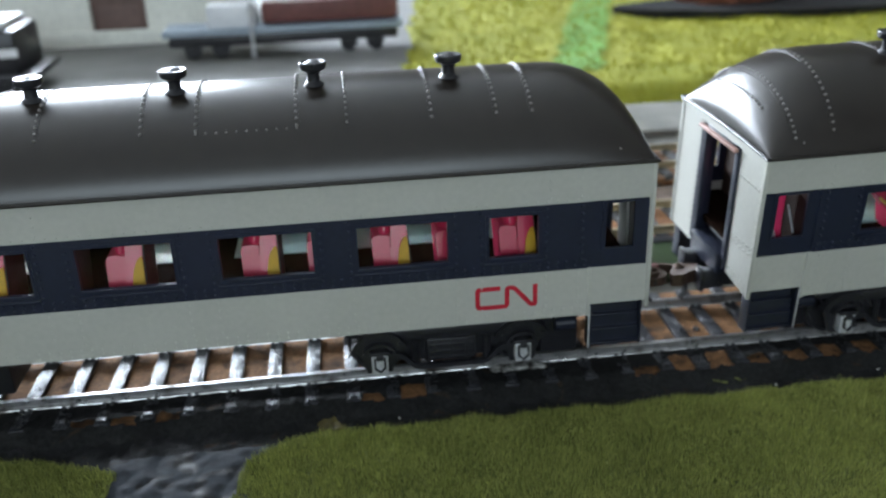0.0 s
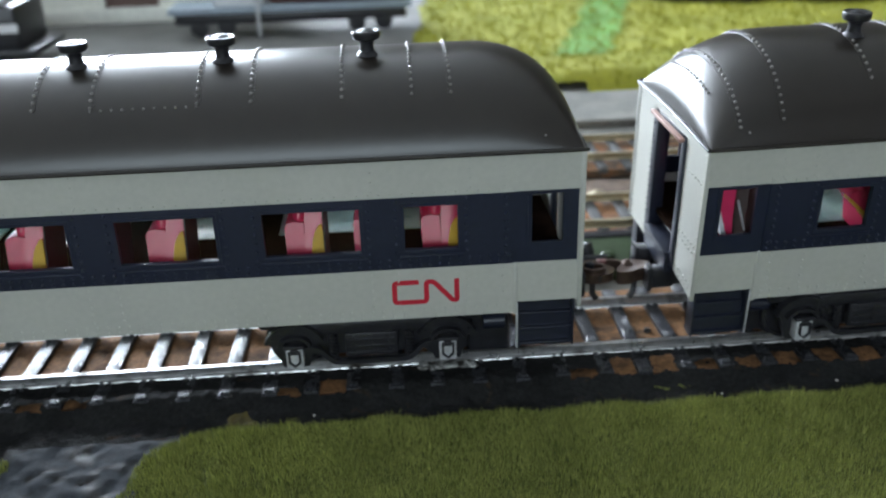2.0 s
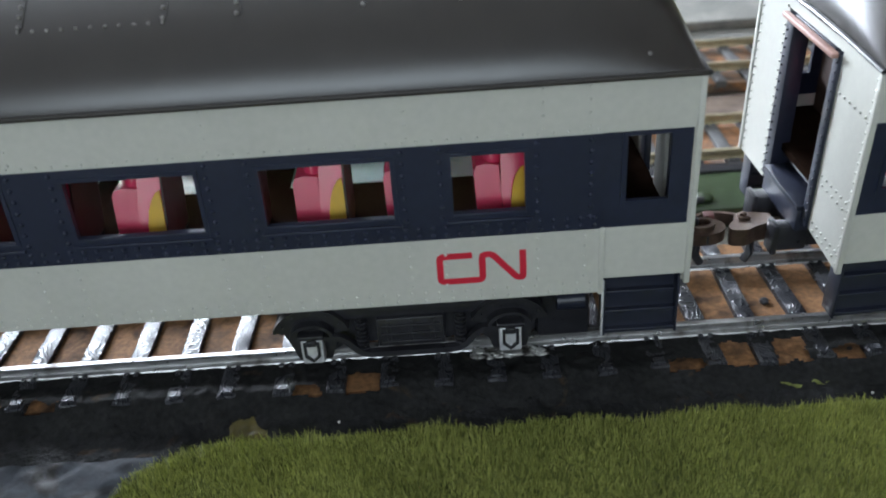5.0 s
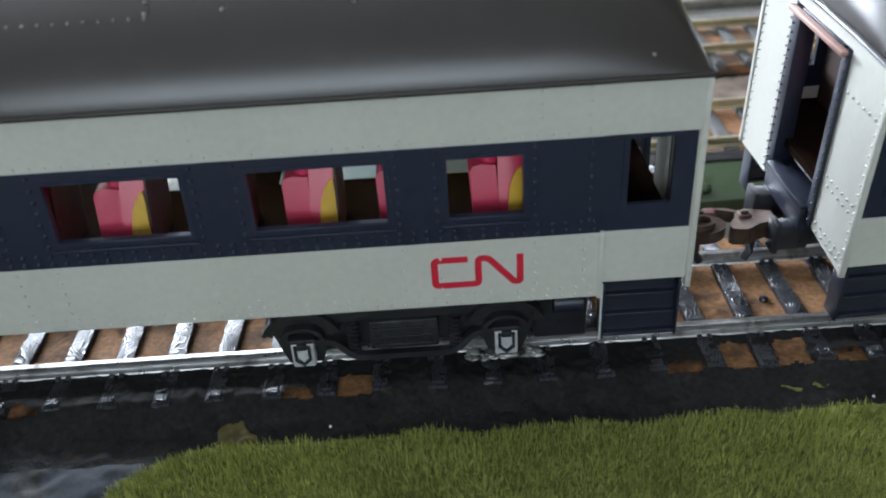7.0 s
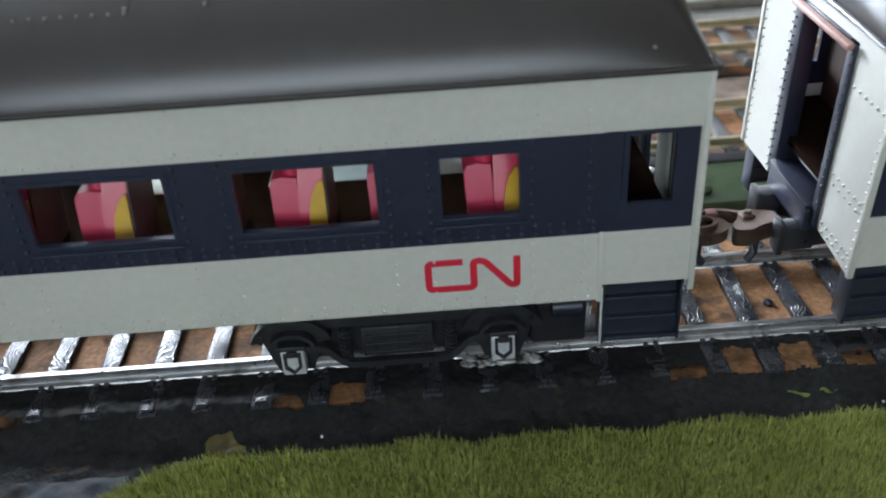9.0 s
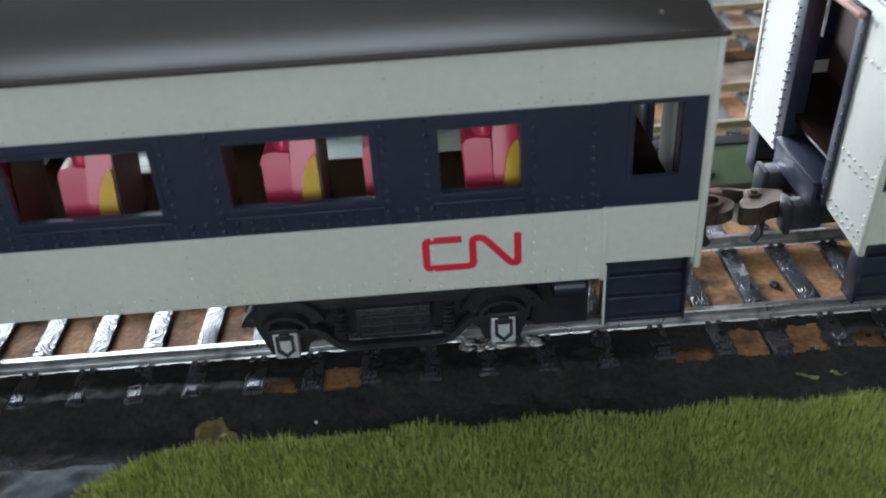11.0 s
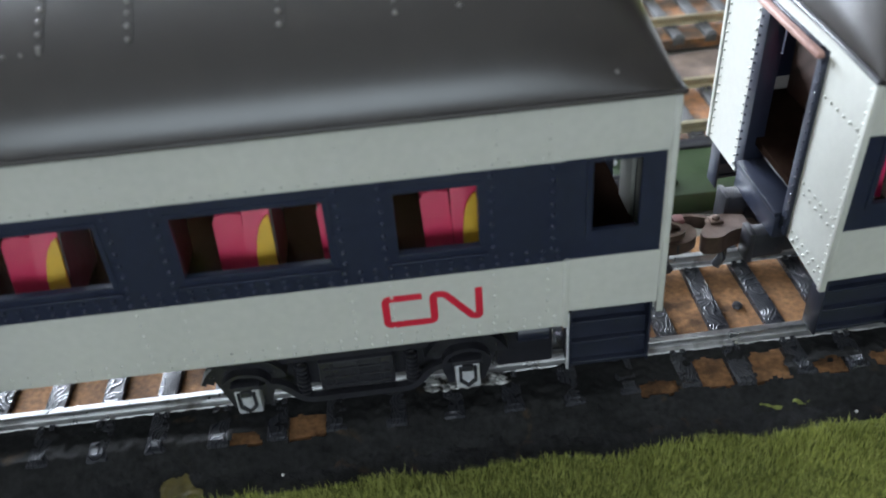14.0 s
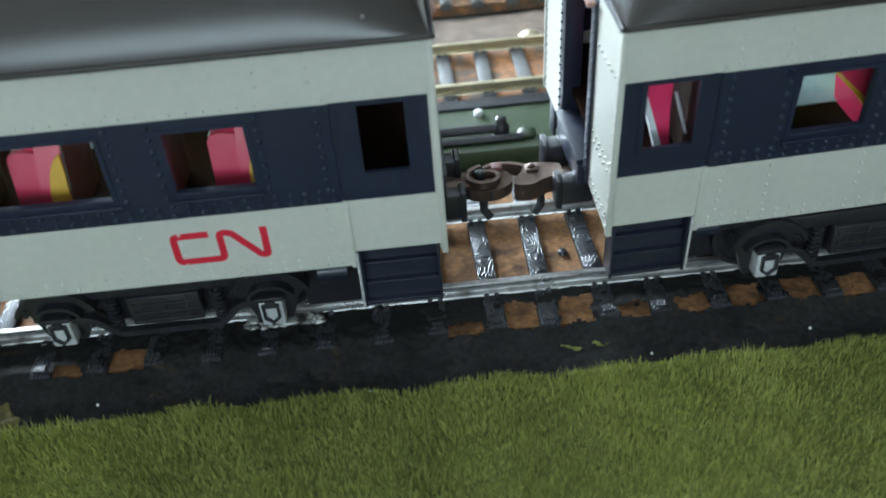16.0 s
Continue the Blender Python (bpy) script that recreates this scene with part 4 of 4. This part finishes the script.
seam2 = [(0.95, 0.8, 0.10), (2.25, 0.8, 0.10), (0.45, 0.35, 0.02), (5.2, 0.56, 0.09), (7.0, 0.56, 0.09), (9.75, 0.56, 0.09)]
coach2 = rail_car(3.895, 1, "cream and navy model coach with an open gangway end", 2.13, (0.60, 1.70), win1, (3.95, 8.95), LEN, [5.4, 9.8, 14.2, 18.6], seam2, yaw=2.72, lean=3.57, shift=(0.375, -0.198))


# ---------------------------------------------------------------- couplers
def coupler(x, s, claw):
    c = base("coupler", "worn bronze coloured knuckle coupler between the coaches", "coupler", x, 3.33, RT, group="couplers")
    z0, z1 = 2.56 - RT, 3.04 - RT
    part("shank", boxes((s * 0.5, s * 2.4, -0.22, 0.22, z0 + 0.15, z1 - 0.12, 0.05)), BROWN, c)
    bm = bmesh.new()
    if claw:
        # round body with a raised spiral lip on top
        ring = [(-s * (0.68 * math.cos(a) - 0.15), 0.52 * math.sin(a)) for a in [2 * math.pi * i / 28 for i in range(28)]]
        prism(bm, ring, z0, z1 - 0.16, axis="z")
        bmesh.ops.triangulate(bm, faces=[f_ for f_ in bm.faces if len(f_.verts) > 4])
        hd = part("knuckle", bm, BROWN, c, angle=40)
        line = [(-s * (r * math.cos(a) * 1.2 - 0.15), r * math.sin(a)) for r, a in [(0.46 - 0.33 * i / 40, math.pi * (0.55 + 2.35 * i / 40)) for i in range(41)]]
        part("spiral_lip", band_flat(bmesh.new(), line, 0.12, z1 - 0.2, z1), BROWN, hd, angle=40)
        for k in range(6):
            part("rib", boxes((s * (0.05 + 0.13 * k), s * (0.11 + 0.13 * k), -0.54 + 0.03 * k, -0.38, z0 + 0.05, z1 - 0.2, 0.01)), BLACK, hd)
        part("release_tab", boxes((0.02 * -s, 0.30 * -s, 0.22, 0.5, z1 - 0.1, z1 + 0.03, 0.02)), DARKRED, hd, "small red tab")
        part("pivot", lathe(bmesh.new(), [(0.15, 0.0), (0.15, 0.22), (0.1, 0.26)], s * 0.3, 0.16, z1 - 0.22, 14), BLACK, hd)
    else:
        pts = fillet([(0.8, -0.30), (0.25, -0.50), (-0.05, -0.78), (-0.50, -0.70), (-0.46, -0.30), (-0.22, 0.0), (-0.20, 0.30), (0.1, 0.50), (0.5, 0.42), (0.8, 0.30)], 0.16, 3)
        prism(bm, [(s * p.x, p.y * 0.8) for p in pts], z0 - 0.03, z1 - 0.02, axis="z")
        bmesh.ops.triangulate(bm, faces=[f_ for f_ in bm.faces if len(f_.verts) > 4])
        hd = part("knuckle", bm, BROWN, c, angle=40)
        line = fillet([(s * p, q) for p, q in ((0.0, 0.28), (-0.45, 0.52), (-0.95, 0.52), (-1.2, 0.40))], 0.2, 4)
        part("guard_arm", band_flat(bmesh.new(), line, 0.13, z0 + 0.1, z1 - 0.04), BROWN, hd, angle=40)
        part("boss", boxes((s * -0.12, s * 0.2, -0.06, 0.26, z1 - 0.03, z1 + 0.06, 0.03)), BROWN, hd)
        part("pin", lathe(bmesh.new(), [(0.1, 0.0), (0.1, 0.06), (0.06, 0.08)], s * 0.04, 0.1, z1 + 0.05, 12), BROWN, hd)
    bm = bmesh.new()
    tube(bm, [(s * 0.25, -0.1, z0 + 0.02), (s * 0.25, -0.1, z0 - 0.55), (s * 0.1, -0.1, z0 - 0.8)], 0.12, 8)
    part("thumb_pin", bm, BLACK, c)
    return c


coupler(1.62, -1, True)
coupler(2.62, 1, False)


# ---------------------------------------------------------------- trackside and distance
def solder():
    bm = bmesh.new()
    rng = random.Random(4)
    for i in range(70):
        x = -5.0 + 1.85 * i / 69
        r = rng.uniform(0.035, 0.085)
        m = Matrix.Translation((x, 1.34 + rng.uniform(-0.16, 0.16), RT - 0.33 + rng.uniform(-0.02, 0.08))) @ Matrix.Diagonal((rng.uniform(1.2, 3.4), 1.2, 0.8, 1)) @ Matrix.Scale(r, 4)
        bmesh.ops.create_icosphere(bm, subdivisions=2, radius=1.0, matrix=m)
    for v in bm.verts:
        v.co += noise.noise_vector(v.co * 9) * 0.035
    single("solder_blob", bm, SOLDER, "lumpy silver solder on the rail joint", "solder", smooth=True, angle=80)


solder()

for x, y in ((3.47, 3.15), (-13.75, 2.15), (-6.1, 2.4)):
    bm = lathe(bmesh.new(), [(0.13, 0.0), (0.14, 0.05), (0.11, 0.11), (0.05, 0.13)], 0, 0, 0, 12)
    single("track_screw", bm, BLACK, "small dark screw head in the cork", "screw", x, y, RT - 0.53, group="track screws")


def table():
    t = base("layout_table", "plain wooden table frame under the layout board", "table", 5, 45, ROOM["z0"] * 100)
    top = -6.0 - ROOM["z0"] * 100
    for x in (-150, 150):
        for y in (-95, 95):
            part("leg", boxes((x - 4, x + 4, y - 4, y + 4, 0, top - 9, 0.6)), WOODFLOOR, t)
    for y in (-95, 95):
        part("rail", boxes((-155, 155, y - 2, y + 2, top - 9, top, 0.4)), WOODFLOOR, t)
    for x in (-153, 153):
        part("rail", boxes((x - 2, x + 2, -92.8, 92.8, top - 9, top, 0.4)), WOODFLOOR, t)


table()

# dark green plate with rods between the tracks
plate = base("switch_plate", "dark green plate with black rods between the tracks", "switch plate", 0, 9.7, 0)
part("plate", boxes((-30, 34, -1.35, 1.35, -0.2, 0.55, 0.06)), GREEN, plate)
part("edge_strip", boxes((-30, 34, 1.354, 1.95, -0.2, 0.62, 0.05)), BLACK, plate)
bm = bmesh.new()
tube(bm, [(-6, -0.35, 0.75), (2.6, -0.35, 0.75)], 0.16, 10)
part("rod", bm, BLACK, plate)
bm = bmesh.new()
tube(bm, [(-4, -0.85, 0.66), (3.3, -0.85, 0.66)], 0.12, 10)
part("rod", bm, BLACK, plate)
bm = lathe(bmesh.new(), [(0.26, 0), (0.26, 0.3), (0.18, 0.42), (0.18, 0.6), (0.1, 0.66)], 2.6, -0.35, 0.5, 14)
part("knob", bm, BLACK, plate)
bm = lathe(bmesh.new(), [(0.3, 0), (0.3, 0.14), (0.2, 0.2)], 3.4, -0.6, 0.54, 14)
part("knob", bm, GREEN, plate)
bm = lathe(bmesh.new(), [(0.17, 0), (0.15, 0.16), (0.05, 0.22)], 2.0, 0.95, 0.54, 14)
part("stud", bm, WHITE, plate)

track("railway_track", "three-rail siding track with grey ties on orange cork", 14.0, -60, 80, 0.84, BRASSRAIL, TIEGREY, shift=0.3, bed=OLDCORK, half=2.15)
track("railway_track", "far three-rail siding track on orange cork", 23.2, -60, 80, 0.84, BRASSRAIL, TIEGREY, shift=0.8, bed=OLDCORK)


single("dirt_strip", sheet(-60, 80, 16.7, 19.7, 0.35, lambda x, y: 0.04 + hills(x, y, 0.8, 0.10) + hills(x, y, 2.5, 0.05)), DIRT, "brown dirt strip between the siding tracks", "dirt", kind="structure", angle=80)


bm = lathe(bmesh.new(), [(0.42, 0.0), (0.46, 0.12), (0.40, 0.30), (0.22, 0.42), (0.05, 0.45)], 0, 0, 0, 18)
single("brass_knob", bm, BRASSRAIL, "pale brass knob beside the siding rail", "knob", 4.7, 16.7, 0.1)


def far_height(x, y):
    edge = min(1.0, max(0.0, (y - 38.0) / 2.0))
    return 0.2 * edge + edge * (0.6 + hills(x, y, 0.06, 0.7) + hills(x, y, 0.3, 0.25)) - 0.2


def far_keep(x, y):
    lim = -5.0 + 1.6 * noise.noise(Vector((y * 0.06, 1, 0))) + (y - 40) * 0.12
    return x > lim + max(0, 44 - y) * 0.25 and y > 38.3 + 1.2 * noise.noise(Vector((x * 0.1, 5, 0)))


single("meadow", sheet(-14, 150, 37, 145, 1.0, far_height, far_keep), FARGRASS, "bright yellow green meadow mat", "grass", kind="structure", angle=80)
fibres("meadow_grass", FARBLADE, "short bright green meadow fibres", -8, 70, 38, 110, 30000, far_keep, 0.3, 0.6, far_height, 0.12)
single("green_path", sheet(8, 40, 46, 112, 0.8, lambda x, y: far_height(x, y) + 0.12, lambda x, y: abs(x - (12.4 + (y - 53) * 0.32)) < 2.2 + 0.4 * noise.noise(Vector((y * 0.2, 0, 0)))), FARPATH, "fresh green strip across the meadow", "path", kind="structure", angle=80)
single("asphalt_yard", boxes((-120, 4, 44, 140, -0.24, 0.0)), ASPHALT, "dark grey yard surface by the buildings", "yard", kind="structure", smooth=False)
single("kerb", boxes((-80, 60, 29.6, 36.5, -0.24, 0.25, 0.1)), GREY, "pale grey concrete strip beside the tracks", "kerb", kind="structure", smooth=False)


def house():
    h = base("station_building", "cream low model building with a brown door, out on the yard", "building", -38.4, 73, 0)
    bm = bmesh.new()
    panel(bm, -36, 17, 0, 11, [(3.5, 9.2, 0, 9), (-24, -8, 4, 9)], 0, 1.2)
    part("wall", bm, HOUSE, h)
    part("wall", boxes((15.8, 17, 1.2, 26, 0, 11)), HOUSE, h)
    d = part("door", boxes((3.5, 9.2, 0.5, 0.9, 0, 9, 0.1)), HOUSEDARK, h)
    part("panel", boxes((4.2, 8.5, 0.38, 0.52, 0.8, 4, 0.08)), HOUSEDARK, d)
    part("panel", boxes((4.2, 8.5, 0.38, 0.52, 4.8, 8.4, 0.08)), HOUSEDARK, d)
    bm = bmesh.new()
    panel(bm, -24, -8, 4, 9, [(-23.2, -16.4, 4.6, 8.4), (-15.6, -8.8, 4.6, 8.4)], -0.2, 0.6)
    w = part("window", bm, WHITE, h)
    part("pane", boxes((-23.4, -8.6, 0.5, 0.6, 4.4, 8.6)), GLASS, w, smooth=False)
    part("plinth", boxes((-36.2, 17.3, -0.5, -0.004, 0, 1.6, 0.1)), HOUSE, h)
    bm = bmesh.new()
    prism(bm, [(-1.5, 11), (-1.5, 11.5), (27, 12.3), (27, 11)], -38, 19, axis="x")
    part("roof", bm, DARKRED, h)


house()


def flat_wagon(x, y, label):
    t = base("flat_wagon", label, "model wagon", x, y, 0)
    part("deck", boxes((-11.5, 11.5, 0, 5, 2.3, 2.9, 0.12)), DECK, t, "pale grey blue wagon deck")
    part("load", boxes((-2.0, 11.2, 0.6, 4.4, 3.1, 5.2, 0.35)), DARKRED, t, "dark red load")
    part("crate", boxes((-7.2, -2.6, 0.6, 4.4, 2.904, 5.0, 0.15)), WHITE, t, "bright white crate")
    for dx in (-8.8, -6.2, 6.2, 8.8):
        part("wheel", lathe(bmesh.new(), [(0.3, 0), (0.85, 0.05), (0.85, 0.4), (0.3, 0.45)], dx, 0.5, 1.0, 20, "y"), LOCO, t)
    part("underframe", boxes((-11, 11, 0.3, 4.7, 1.3, 2.296, 0.1)), LOCO, t)
    part("loading_stake", tube(bmesh.new(), [(-3.0, -0.3, 0.1), (-3.0, -0.3, 7)], 0.18, 8), SILVER, t)


flat_wagon(-14.5, 62, "grey model flat wagon with a dark red load on the yard")


def dark_engine():
    t = base("model_locomotive", "black model locomotive with a white roof panel", "locomotive", -40.0, 52, 0)
    part("body", boxes((-12, 4, 0, 7, 1.6, 5.4, 0.5)), LOCO, t)
    part("roof_panel", boxes((-11.5, 3.2, 0.4, 6.6, 5.4, 6.0, 0.25)), WHITE, t, "white roof panel")
    part("running_board", boxes((-12.4, 5.2, -0.4, 7.4, 1.2, 1.8, 0.1)), LOCO, t)
    part("stripe", boxes((-12.05, 4.05, -0.05, 0.02, 3.2, 3.9)), WHITE, t)
    for dx in (-9, -6, -1, 2):
        part("wheel", lathe(bmesh.new(), [(0.4, 0), (1.1, 0.05), (1.1, 0.5), (0.4, 0.55)], dx, 0.2, 1.1, 20, "y"), LOCO, t)


dark_engine()


def mound():
    bm = bmesh.new()
    ring = [(30 * math.cos(a) * (1 + 0.08 * math.sin(3 * a)), 6.5 * math.sin(a)) for a in [2 * math.pi * i / 40 for i in range(40)]]
    prism(bm, ring, 0.2, 1.4, axis="z")
    bmesh.ops.triangulate(bm, faces=[f_ for f_ in bm.faces if len(f_.verts) > 4])
    single("dark_soil_bed", bm, TAR, "dark soil bed lying on the meadow", "soil bed", 52, 71, 0, angle=40)
    for i, (x, y, s) in enumerate(((33, 72, 2.0), (37.5, 73, 2.6), (31, 74, 1.4), (46, 73, 1.5), (57, 72, 1.8), (60.5, 73, 1.3))):
        bm = bmesh.new()
        bmesh.ops.create_icosphere(bm, subdivisions=3, radius=s)
        for v in bm.verts:
            v.co = Vector((v.co.x * 1.3, v.co.y, v.co.z * 0.8)) + noise.noise_vector(v.co * 0.9 + Vector((i, 0, 0))) * s * 0.45
        single("rock", bm, RUST, "rust red rough rock on the soil bed", "rock", x, y, 1.4 + s * 0.5, group="rocks on the soil bed", angle=80)


mound()

rng = random.Random(21)
for i in range(9):
    x, y = rng.uniform(-12, 9), rng.uniform(-1.1, -0.2)
    bm = bmesh.new()
    bmesh.ops.create_icosphere(bm, subdivisions=1, radius=rng.uniform(0.025, 0.05))
    single("pebble", bm, PEBBLE, "tiny pale grain lying on the tar", "pebble", x, y, tar_height(x, y) + 0.02, group="pale grains")
